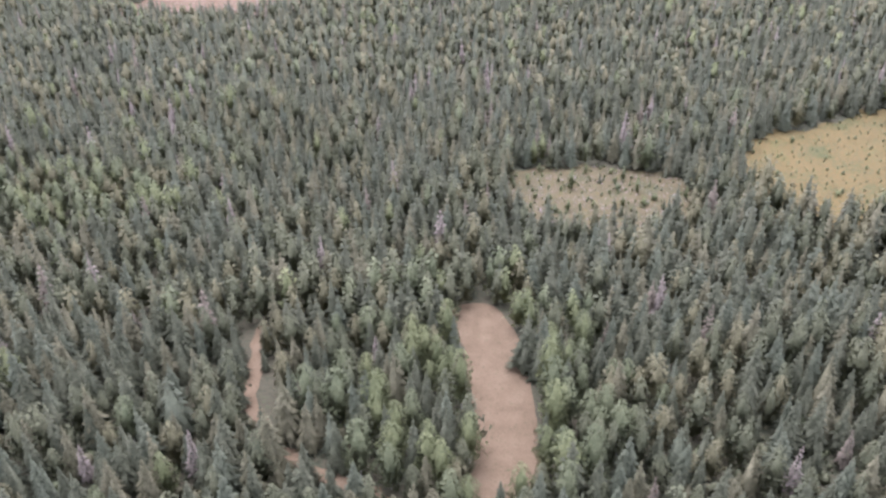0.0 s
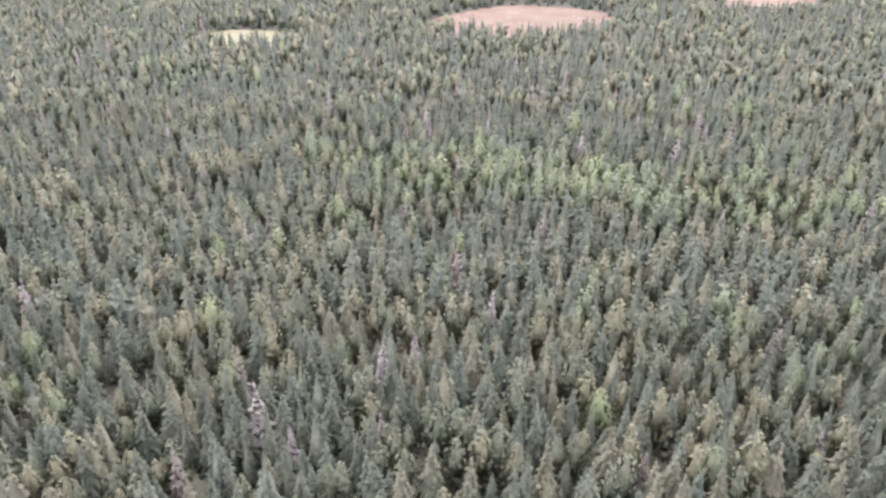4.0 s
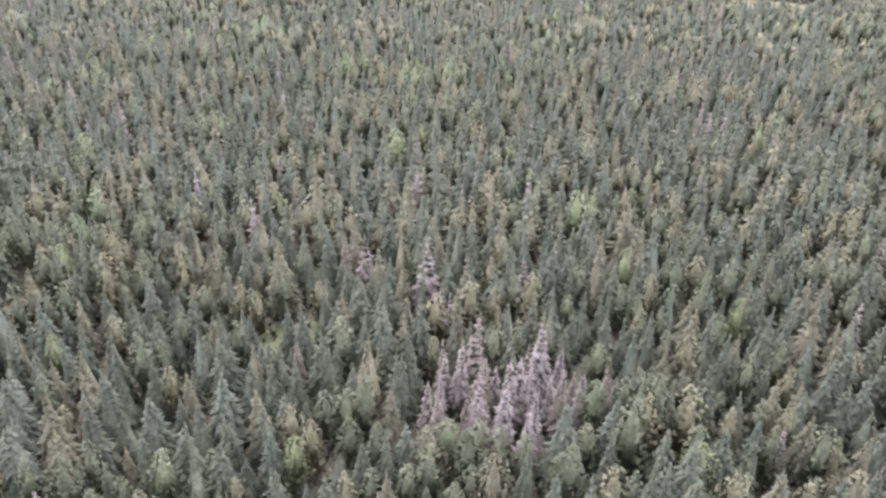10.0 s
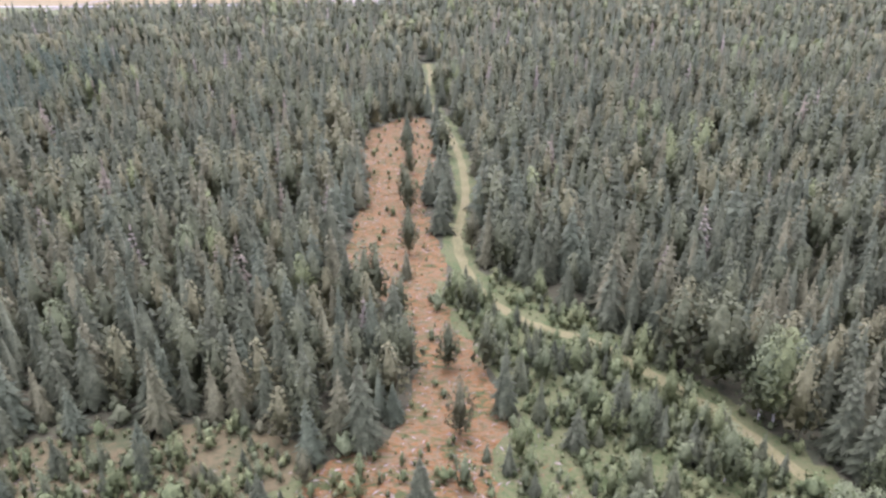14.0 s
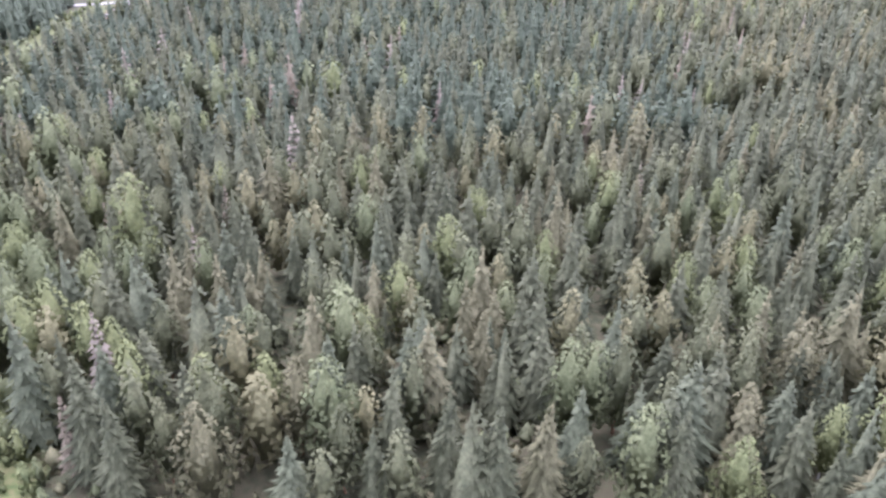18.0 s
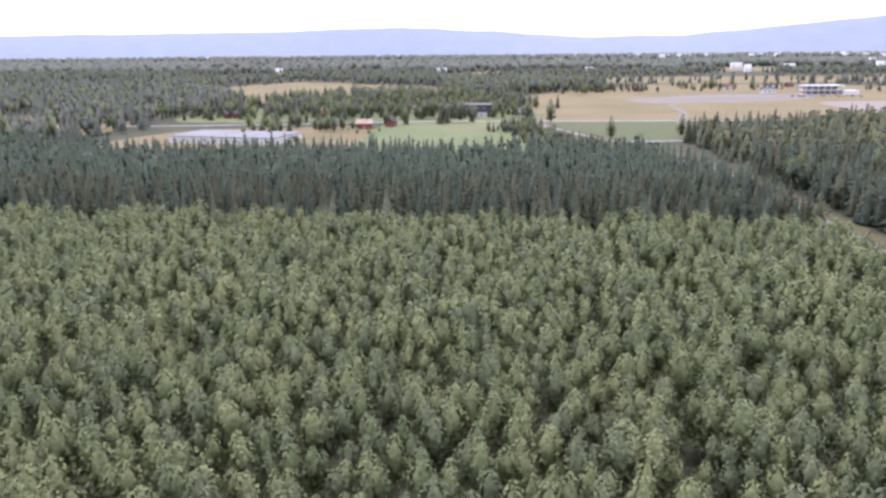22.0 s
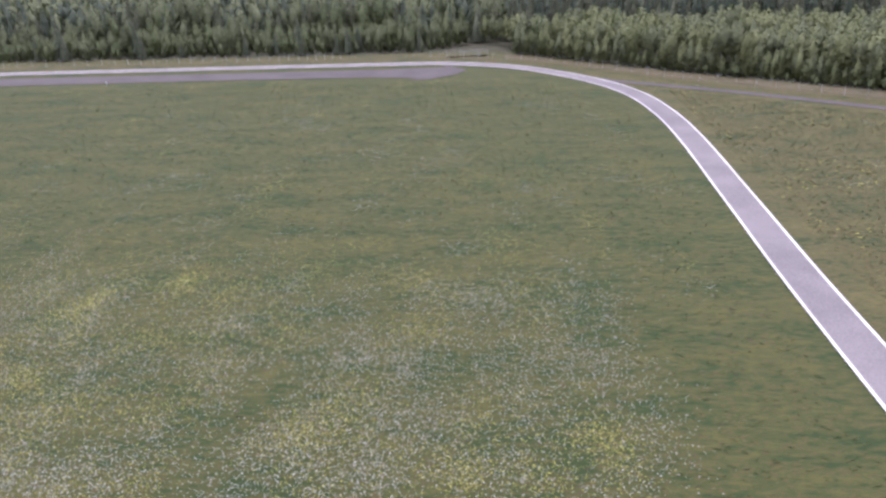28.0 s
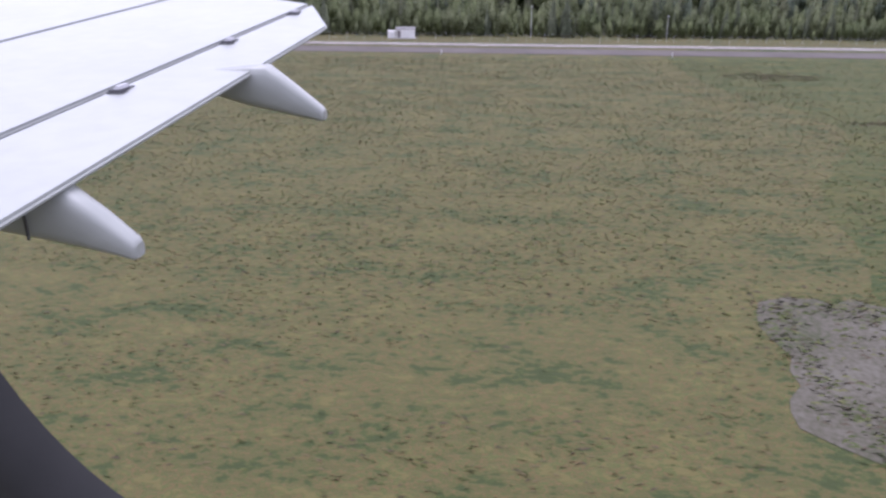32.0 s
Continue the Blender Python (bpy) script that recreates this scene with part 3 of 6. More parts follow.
# ground
hub = Vector((-850, 0, 0))
bm = bmesh.new()
rings, sectors = (0, 200, 500, 1000, 2000, 3200, 4500), 72
rows = [[bm.verts.new(hub)]] + [[bm.verts.new(hub + Vector((r * math.cos(a * math.tau / sectors), r * math.sin(a * math.tau / sectors), 0))) for a in range(sectors)] for r in rings[1:]]
for a in range(sectors):
    bm.faces.new((rows[0][0], rows[1][a], rows[1][(a + 1) % sectors]))
    for r in range(1, len(rings) - 1):
        bm.faces.new((rows[r][a], rows[r + 1][a], rows[r + 1][(a + 1) % sectors], rows[r][(a + 1) % sectors]))
tagged(part("ground", bm, M["floor"], None), "flat mossy forest floor reaching the horizon", "ground", kind="structure")

patch("meadow", AIRFIELD, 0.03, M["meadow"], "airfield meadow of green and dry grass", "grass", 0.6)
patch("west_meadow", [(-1090, 7), (-1073, 9), (-1071.8, 14), (-1071.8, 24), (-1071.8, 40), (-1071.5, 60), (-1071.3, 93), (-1078.3, 114), (-1098.2, 129.5), (-1150, 130), (-1216, 130), (-1226, 100), (-1219, 70), (-1228, 45), (-1222, 8)], 0.036, M["meadow_green"], "fresh green meadow beside the strip", "grass", 0.8)
patch("small_field", FIELD, 0.04, M["soil"], "small bare pinkish-brown field among birches", "field", 0.12, 1.0)
patch("heath", HEATH, 0.04, M["heath"], "brown heath clearing in the spruce forest", "clearing", 1.2)
patch("bog", BOG, 0.04, M["bog"], "ochre yellow bog in a forest clearing", "bog", 1.5)
patch("clear_cut_far", REDCUT, 0.04, M["redcut"], "red-brown clear-cut slope in the forest", "clearing", 2.0, 5)
patch("clear_cut_farther", REDCUT_B, 0.04, M["redcut"], "red-brown clear-cut beside distant forest", "clearing", 2.0, 5)
patch("small_glade", GLADE_A, 0.04, M["slash"], "rust-brown gap between the spruces", "clearing", 0.5, 1.0)
patch("small_glade_green", GLADE_B, 0.04, M["verge"], "grassy gap between the spruces", "clearing", 0.5, 1.0)
patch("glade", GLADE, 0.04, M["grasstrack"], "pale dry grass glade before tall pines", "clearing", 1.0)
patch("clear_cut", CUT, 0.04, M["slash"], "clear-cut strip with orange brushwood and grey stumps", "clearing", 1.0)
patch("felled_front", CUT_FRONT, 0.035, M["verge"], "felled ground with dry grass and brushwood", "clearing", 0.4)
patch("opening", OPENING, 0.05, M["verge"], "grassy opening beside the forest track", "clearing", 1.0)
patch("grassy_strip", MID_OPEN, 0.055, M["heath"], "dry grass strip below the spruces", "grass", 0.4)
patch("bushy_ground", BUSHES, 0.04, M["verge"], "rough grass under low green bushes", "grass", 1.0)
patch("brushwood_ground", SLASH_PATCH, 0.06, M["heath"], "felled patch of brown brushwood at the birches", "clearing", 0.6, 1.0)
patch("stubble_field", [(-834, 384), (-768, 384), (-700, 392), (-600, 400), (-520, 430), (-470, 470), (-400, 545), (-420, 640), (-560, 760), (-690, 780), (-760, 700), (-850, 560)], 0.04, M["stubble"], "wide tan stubble field beyond the forest", "field", 2, 10)
patch("ploughed_field", [(-762, 545), (-750, 505), (-700, 512), (-650, 535), (-625, 570), (-630, 600), (-690, 598)], 0.08, M["plough"], "mauve-grey ploughed oval in the stubble", "field", 2, 6)
patch("green_field", [(-916, 236), (-914, 300), (-908, 370), (-880, 371), (-850, 371), (-842, 330), (-832, 290), (-818, 250), (-822, 236)], 0.052, M["green"], "mown green field behind the spruce belt", "field", 1, 6)
patch("yellow_field", [(-1010, 250), (-1000, 330), (-940, 352), (-914, 350), (-917, 238), (-960, 236)], 0.058, M["stubble"], "small yellow stubble field beside a barn", "field", 1, 6)
patch("rough_ground", [(-831, 236), (-840, 290), (-846, 330), (-842, 368), (-836, 370), (-826, 340), (-812, 305), (-803, 280), (-797, 250), (-792, 240)], 0.064, M["verge"], "rough green scrub beside the road bend", "grass", 1, 5)
patch("road_triangle", [(-828, 350), (-815, 312), (-800, 286), (-786, 296), (-760, 330), (-758, 372), (-826, 374)], 0.07, M["verge"], "grassy triangle between two roads", "grass", 1, 5)
patch("village_green", [(-1020, 382), (-1015, 480), (-960, 545), (-900, 560), (-856, 540), (-838, 470), (-838, 384), (-905, 381)], 0.045, M["green"], "grass plots between village houses", "grass", 2, 8)
patch("works_yard", [(-640, 400), (-600, 402), (-520, 425), (-500, 450), (-520, 490), (-600, 520), (-650, 500)], 0.09, M["yard"], "trodden gravel yard round the halls", "yard", 2, 8)
far_fields = [((-990, 470), (-967, 555), (-895, 575), (-903, 740), (-1080, 880), (-1130, 700), (-1040, 520)), ((-1420, 268), (-1080, 266), (-1070, 400), (-1420, 420)), ((-860, 850), (-560, 800), (-300, 880), (-430, 1000), (-780, 960)),
              ((-900, 1180), (-850, 1330), (-620, 1300), (-600, 1200)), ((-560, 1250), (-500, 1500), (-200, 1450), (-150, 1250)), ((-1250, 1300), (-1050, 1500), (-1000, 1300)),
              ((-760, 1900), (-700, 2200), (-300, 2100), (-350, 1900)), ((-1500, 1700), (-1250, 2000), (-1150, 1750)), ((60, 1500), (100, 1800), (500, 1700), (400, 1500)),
              ((-430, 1000), (-200, 920), (0, 1020), (-150, 1100))]
for q in far_fields:
    patch("far_field", q, 0.05, M["stubble"], "pale straw-coloured distant field", "field", 4, 25)

# roads and tracks
ribbon("track_verge", TRACK, 4.6, 0.062, M["verge"], "rough grass beside the wheel track", "verge", rough=0.5, step=1.5, seed=13)
ribbon("forest_track", TRACK, 1.5, 0.07, M["grasstrack"], "narrow grassy wheel track along the clear-cut", "track", rough=0.12, step=1.5)
ribbon("lane_verge", LANE, 5.0, 0.03, M["heath"], "grassy margins of the sand lane", "verge", rough=0.5, step=1.5, seed=12)
ribbon("sandy_lane", LANE, 1.1, 0.07, M["sand"], "straight pale sand lane through the spruces", "track", rough=0.08, step=1.5)
ribbon("forest_ride", RIDE, 0.6, 0.06, M["verge"], "narrow overgrown grassy ride between spruces", "track", rough=0.3, step=1.5, seed=8)
ribbon("field_spur", SPUR, 2.2, 0.07, M["soil"], "pinkish earth track between trees", "track", rough=0.3, step=1.5)
ribbon("verge_west", ROAD, 10, 0.076, M["verge"], "grassy roadside verge with sandy edge", "verge", side=6.4, rough=0.35, seed=3)
ribbon("verge_east", ROAD, 5.0, 0.082, M["heath"], "reddish dry roadside verge", "verge", side=-3.4, rough=0.35, seed=4)
ribbon("sandy_edge", ROAD, 1.5, 0.088, M["heath"], "tan sandy edge of the asphalt", "verge", side=2.7, rough=0.3, seed=5)
road = ribbon("road", ROAD, 4.2, 0.1, M["asphalt"], "straight grey asphalt road bending away", "road")
ribbon("edge_line", ROAD, 0.085, 0.105, M["paint"], "white edge line", parent=road, side=1.62)
ribbon("edge_line", ROAD, 0.085, 0.105, M["paint"], "white edge line", parent=road, side=-1.62)
ribbon("centre_line", ROAD, 0.14, 0.105, M["yellow"], "dashed yellow centre line", parent=road, dash=(2, 5), step=1.1)
ribbon("cross_road", CROSS, 4.0, 0.11, M["pale_asphalt"], "pale main road across the fields", "road", step=8)
ribbon("side_road", [(-792, 226), (-800, 220), (-815, 214), (-840, 210)], 3.2, 0.12, M["pale_asphalt"], "pale side road into the spruces", "road")
ribbon("side_road_east", [(-806, 292), (-788, 294), (-765, 297), (-740, 330)], 2.6, 0.12, M["pale_asphalt"], "pale side road beside the field", "road")
ribbon("field_lane", [(-778, 296), (-774, 330), (-766, 378), (-752, 430), (-744, 500)], 4.0, 0.13, M["plough"], "pale gravel lane into the ploughed field", "track", rough=0.5, step=5)
ribbon("fence_strip", FENCE, 1.6, 0.05, M["heath"], "dry grass strip under the fence", "grass", rough=0.25)
sand = ribbon("sand_track", SANDTRACK, 1.5, 0.065, M["heath"], "sandy wheel track along the birches", "track", rough=0.12)
for off in (-0.5, 0.5):
    ribbon("wheel_rut", SANDTRACK, 0.3, 0.07, M["track"], "pale sandy rut", parent=sand, rough=0.06, side=off, seed=int(9 + off * 4))
ribbon("dry_border", SANDTRACK, 4.2, 0.055, M["heath"], "dry tan grass beside the sand track", "grass", rough=0.6, side=-0.8, seed=7)
ribbon("perimeter_road", PERIMETER, 1.75, 0.08, M["asphalt_dark"], "narrow violet-grey perimeter road", "road", rough=0.04)
taxi = ribbon("taxi_road", TAXI, 2.7, 0.1, M["asphalt"], "curved grey service road with pale rims", "road")
ribbon("edge_line", TAXI, 0.2, 0.105, M["concrete"], "pale concrete rim", parent=taxi, side=1.35)
ribbon("edge_line", TAXI, 0.2, 0.105, M["concrete"], "pale concrete rim", parent=taxi, side=-1.35)
patch("apron_strip", [(-1096.5, 124), (-1098, 120), (-1102, 116.3), (-1106, 116), (-1112, 119), (-1200, 119.5), (-1460, 119.5), (-1460, 126), (-1200, 126), (-1110, 126), (-1100, 128)], 0.09, M["asphalt_dark"], "old violet-grey asphalt strip with rounded end", "road", 0.12, 3)
patch("gravel_strip", [(-1152, 29.5), (-1164, 31), (-1177, 31.3), (-1194, 30.4), (-1205, 30.7), (-1211, 31), (-1222, 31.6), (-1236, 32), (-1236.5, 27), (-1235, 20), (-1200, 8), (-1150, 8), (-1146, 22)], 0.05, M["gravel"], "mauve-grey gravel with grass growing through", "gravel", 0.5, 1.0)
patch("brown_patch", [(-1151, 27.5), (-1147, 31), (-1142, 30.6), (-1137.5, 29), (-1136.5, 26), (-1144, 23.5)], 0.045, M["brown"], "bare brown patch in the meadow", "soil", 0.5, 0.8)
# hills that close the horizon
az = np.linspace(-60, 60, 161)
height = np.interp(az, [-60, -30, -15, -7, 0, 7, 13, 20, 27, 40, 60], [90, 130, 150, 170, 140, 106, 112, 150, 200, 170, 110])
height = height + np.array([6 * noise.noise(Vector((a * 0.4, 1.7, 0))) + 3 * noise.noise(Vector((a * 1.7, 5.7, 0))) for a in az])
hill = material("blue_hills_haze_glow", ((0.05, 0.055, 0.06), (0.07, 0.075, 0.08)), (0.0012, 0.01), 1.0, 0.0)
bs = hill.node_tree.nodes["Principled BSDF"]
# the hills' distance haze is put in as a blue glow of the surface
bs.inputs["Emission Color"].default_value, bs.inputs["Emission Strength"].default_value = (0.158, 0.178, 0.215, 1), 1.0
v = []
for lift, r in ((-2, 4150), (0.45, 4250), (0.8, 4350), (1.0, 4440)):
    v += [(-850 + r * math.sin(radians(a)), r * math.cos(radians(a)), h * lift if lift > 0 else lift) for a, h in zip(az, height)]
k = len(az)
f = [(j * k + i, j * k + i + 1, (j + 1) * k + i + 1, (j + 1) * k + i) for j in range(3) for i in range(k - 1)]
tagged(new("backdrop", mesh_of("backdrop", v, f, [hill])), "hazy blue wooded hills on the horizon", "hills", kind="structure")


# ---------------------------------------------------------------- trees
def spruce_shape(seed, whorls, per, radius=0.26, droop=0.06, core=5, base=0.05, spray=1, full=0.88):
    """Unit-high spruce crown: whorls of ragged drooping boughs round a dark core; spray: twigs to a bough."""
    r = np.random.default_rng(seed)
    v, f = [], []
    if core:
        v += [(0.58 * radius * math.cos(a), 0.58 * radius * math.sin(a), base) for a in np.arange(core) * math.tau / core] + [(0, 0, 0.94)]
        f += [(i, (i + 1) % core, core) for i in range(core)]
    crook = r.normal(0, 0.014, 2)
    for w in range(whorls):
        s = (w + r.uniform(0.25, 0.75)) / whorls
        z = base + (0.97 - base) * s
        n = max(3, round(per * (1 - s) ** 0.7 + 1.5))
        whorl = (radius * (1 - s) ** full * r.uniform(0.86, 1.12)) + 0.014
        ox, oy = crook * math.sin(3 * s)
        turn = r.uniform(0, 6.28)
        for k in range(n):
            a = turn + (k + r.uniform(-0.3, 0.3)) * math.tau / n
            reach = whorl * r.uniform(0.74, 1.18)
            dz = -droop * r.uniform(0.5, 1.5) * (1 - 0.7 * s) + r.uniform(-0.4, 0.4) * 0.5 / whorls
            half = (0.6 * math.pi * whorl / n + 0.006) * r.uniform(0.8, 1.25) / (1 if spray == 1 else 1.5)
            lift = 0.03 * (1.2 - s)
            for b in range(spray):
                da = 0 if spray == 1 else (b - (spray - 1) / 2) * 1.5 / n
                far = reach * (1 if spray == 1 else 1 - 0.22 * abs(b - (spray - 1) / 2)) * (1 if spray == 1 else r.uniform(0.85, 1.1))
                c, sn = math.cos(a + da), math.sin(a + da)
                m = 0.4 * reach
                i = len(v)
                v += [(ox + m * c - half * sn, oy + m * sn + half * c, z + lift * 0.6), (ox + m * c + half * sn, oy + m * sn - half * c, z + lift * 0.6), (ox + far * c, oy + far * sn, z + dz)]
                f += [(i, i + 1, i + 2)]
    k = len(v)
    v += [(0.014, 0, 0.88), (-0.01, 0.012, 0.88), (-0.008, -0.012, 0.88), (0, 0, 1.0)]
    f += [(k, k + 1, k + 3), (k + 1, k + 2, k + 3), (k + 2, k, k + 3)]
    return np.array(v), np.array(f)


def leafy_shape(seed, clumps, leaves, size, radius=0.2, low=0.28, taper=0.6, core=8):
    """Unit-high broad crown: leaf sprays over lumpy clumps."""
    r = np.random.default_rng(seed)
    v, f = [], []
    cz, hz = (low + 1) / 2, (1 - low) / 2
    if core == 8:
        v = [(sx * radius * 0.55, sy * radius * 0.55, cz) for sx, sy in ((1, 0), (0, 1), (-1, 0), (0, -1))] + [(0, 0, 1.0 - 0.1 * hz), (0, 0, low)]
        f = [(a, (a + 1) % 4, 4) for a in range(4)] + [((a + 1) % 4, a, 5) for a in range(4)]
    centres = []
    for i in range(clumps):
        s = (i + 0.5) / clumps
        z = low + (1 - low) * (0.12 + 0.8 * s)
        wide = radius * (1 - abs(2 * s - 0.75) ** 1.7 * taper) * 0.62
        a = i * 2.4 + r.uniform(-0.5, 0.5)
        centres.append((wide * math.cos(a) * r.uniform(0.4, 1.1), wide * math.sin(a) * r.uniform(0.4, 1.1), z))
    for i in range(leaves):
        c = np.array(centres[i % clumps])
        d = r.normal(0, 1, 3)
        d[2] = abs(d[2]) * 0.9 - 0.25
        d /= np.linalg.norm(d)
        p = c + d * (radius * 0.5, radius * 0.5, hz * 0.3) * r.uniform(0.7, 1.1)
        u = np.cross(d, r.normal(0, 1, 3))
        u /= np.linalg.norm(u)
        w = np.cross(d, u)
        k, e = len(v), size * r.uniform(0.7, 1.4)
        lift = d * e * r.uniform(-0.1, 0.7)
        v += [tuple(p + u * e), tuple(p + (-0.5 * u + 0.86 * w) * e - lift), tuple(p + (-0.5 * u - 0.86 * w) * e - lift)]
        f += [(k, k + 1, k + 2)]
    return np.array(v), np.array(f)


def oval_shape(seed, leaves, size, radius=0.18, low=0.1, crest=0.62, lumpy=0.17):
    """Unit-high leafy crown: one lumpy, pointed oval of small leaf sprays."""
    r = np.random.default_rng(seed)
    p, q = r.uniform(0, 6.28, 2)

    def girth(s, a):
        wide = radius * 1.25 * min(1.0, (s / 0.3 + 0.15) ** 0.6) * (1 - s) ** crest + 0.01
        return wide * (1 + lumpy * math.sin(2 * a + p + 6 * s) + 0.75 * lumpy * math.sin(4 * a + q - 13 * s))

    v, f = [], []
    for s in (0.04, 0.36, 0.7):
        v += [(0.5 * girth(s, a) * math.cos(a), 0.5 * girth(s, a) * math.sin(a), low + (0.99 - low) * s * 0.94) for a in np.arange(6) * math.tau / 6 + s * 4]
    v += [(0, 0, low + (0.99 - low) * 0.92)]
    f += [t for k in (0, 6) for i in range(6) for t in ((k + i, k + (i + 1) % 6, k + 6 + i), (k + (i + 1) % 6, k + 6 + (i + 1) % 6, k + 6 + i))] + [(12 + i, 12 + (i + 1) % 6, 18) for i in range(6)]
    for i in range(leaves):
        s = ((i + r.uniform(0, 1)) / leaves) ** 0.9
        a = i * 2.39996 + r.uniform(-0.4, 0.4)
        wide = girth(s, a) * r.uniform(0.78, 1.1)
        d = np.array((math.cos(a), math.sin(a), 1.5 * s - 0.3))
        d /= np.linalg.norm(d)
        c = np.array((wide * math.cos(a), wide * math.sin(a), low + (0.99 - low) * s))
        d = d + r.normal(0, 0.45, 3)
        d /= np.linalg.norm(d)
        u = np.cross(d, r.normal(0, 1, 3))
        u /= np.linalg.norm(u)
        w = np.cross(d, u)
        e = size * r.uniform(0.7, 1.35) * (1 - 0.6 * s)
        lift = d * e * r.uniform(-0.2, 0.8)
        k = len(v)
        v += [tuple(c + u * e), tuple(c + (-0.5 * u + 0.86 * w) * e - lift), tuple(c + (-0.5 * u - 0.86 * w) * e - lift)]
        f += [(k, k + 1, k + 2)]
    return np.array(v), np.array(f)


def trunk_shape(top, r0, r1, sides=5, bend=0.0):
    a = np.arange(sides) * math.tau / sides
    v = np.vstack([np.c_[r0 * np.cos(a), r0 * np.sin(a), np.full(sides, -0.01)], np.c_[bend + r1 * np.cos(a), r1 * np.sin(a), np.full(sides, top)]])
    f = [(i, (i + 1) % sides, sides + i) for i in range(sides)] + [((i + 1) % sides, sides + (i + 1) % sides, sides + i) for i in range(sides)]
    return v, np.array(f)


SHAPES = {
    ("spruce", 0): [spruce_shape(s, 12, 9, 0.235 + 0.02 * (s % 4), spray=2) for s in range(9)],
    ("spruce", 1): [spruce_shape(s, 8, 7, 0.25 + 0.02 * (s % 3)) for s in range(7)],
    ("spruce", 2): [spruce_shape(s, 4, 4, 0.28, core=4) for s in range(5)],
    ("pine", 0): [oval_shape(20 + s, 170, 0.05, 0.18 + 0.015 * (s % 3), 0.12, 0.62 + 0.08 * (s % 2), 0.22) for s in range(8)],
    ("pine", 1): [oval_shape(20 + s, 60, 0.078, 0.185 + 0.015 * (s % 3), 0.12, 0.66, 0.22) for s in range(6)],
    ("pine", 2): [leafy_shape(20 + s, 4, 8, 0.1, 0.24, 0.25, 0.75, 8) for s in range(4)],
    ("birch", 0): [oval_shape(40 + s, 190, 0.05, 0.175 + 0.016 * (s % 3), 0.14, 0.52, 0.24) for s in range(7)],
    ("birch", 1): [oval_shape(40 + s, 64, 0.08, 0.19, 0.14, 0.55, 0.24) for s in range(5)],
    ("birch", 2): [leafy_shape(40 + s, 4, 8, 0.1, 0.24, 0.2, 0.75, 8) for s in range(4)],
    ("young", 0): [oval_shape(140 + s, 200, 0.048, 0.19 + 0.02 * (s % 3), 0.32, 0.6, 0.24) for s in range(9)],
    ("young", 1): [oval_shape(140 + s, 66, 0.082, 0.2 + 0.02 * (s % 3), 0.32, 0.6, 0.24) for s in range(7)],
    ("sapling", 1): [oval_shape(160 + s, 46, 0.08, 0.2 + 0.02 * (s % 3), 0.04, 0.6, 0.25) for s in range(6)],
    ("sapling", 0): [oval_shape(160 + s, 90, 0.07, 0.19 + 0.02 * (s % 3), 0.04, 0.6, 0.25) for s in range(6)],
    ("dead", 0): [spruce_shape(60 + s, 10, 7, 0.19, 0.03, core=0, base=0.16, spray=2) for s in range(4)],
    ("dead", 1): [spruce_shape(60 + s, 7, 6, 0.19, 0.03, core=3, base=0.16) for s in range(3)],
    ("dead", 2): [spruce_shape(60 + s, 4, 4, 0.2, 0.03, core=3, base=0.16) for s in range(3)],
    ("shrub", 1): [leafy_shape(70 + s, 5, 18, 0.16, 0.6 + 0.12 * (s % 3), -0.2, 0.75, 8) for s in range(5)],
    ("shrub", 0): [leafy_shape(80 + s, 6, 64, 0.085, 0.42 + 0.1 * (s % 3), -0.1, 0.75, 8) for s in range(8)],
}
rng = np.random.default_rng(7)


def scattered(x0, x1, y0, y1, gap):
    gx, gy = np.meshgrid(np.arange(x0, x1, gap), np.arange(y0, y1, gap))
    P = np.c_[gx.ravel(), gy.ravel()].astype(float)
    P[:, 0] += (np.round(P[:, 1] / gap) % 2) * gap / 2
    return P + rng.uniform(-0.42, 0.42, P.shape) * gap


def lumps(P, scale, seed):
    """A smooth random field over the plan, about -1 to 1."""
    r = np.random.default_rng(seed)
    out = np.zeros(len(P))
    for k in range(9):
        a, w = r.uniform(0, 6.28), r.uniform(0.6, 1.8) / scale
        out += np.sin(P[:, 0] * w * math.cos(a) * 6.28 + P[:, 1] * w * math.sin(a) * 6.28 + r.uniform(0, 6.28))
    return out / 3.2


def crown_normals(v, broad):
    """Normals that lean outwards from the crown, so that it shades as one body."""
    r = np.hypot(v[:, 0], v[:, 1])[:, None] + 1e-6
    if broad:
        low, top = v[:, 2].min(), v[:, 2].max()
        c = v - np.array((0, 0, low + 0.5 * (top - low)))
        n = c / (np.abs(v[:, 0]).max(), np.abs(v[:, 1]).max(), 0.5 * (top - low))
    else:
        n = np.c_[v[:, :2] / r * 0.8, 0.2 + 0.85 * v[:, 2] ** 0.8]
    n = n / (np.linalg.norm(n, axis=1)[:, None] + 1e-6)
    cell = np.floor(v / (0.08 if broad else 0.06)) @ np.array((12.99, 78.23, 37.72))
    n = n + np.c_[tuple((np.sin(cell + k) * 43758.5) % 1 - 0.5 for k in (0.3, 1.7, 4.1))] * (1.0 if broad else 0.75)
    return n / np.linalg.norm(n, axis=1)[:, None]


def facing(v, f, n):
    """The faces, each wound so that it looks the way of its soft normals."""
    g = np.cross(v[f[:, 1]] - v[f[:, 0]], v[f[:, 2]] - v[f[:, 0]])
    turned = (g * n[f].sum(1)).sum(1) < 0
    f = f.copy()
    f[turned] = f[turned][:, ::-1]
    return f


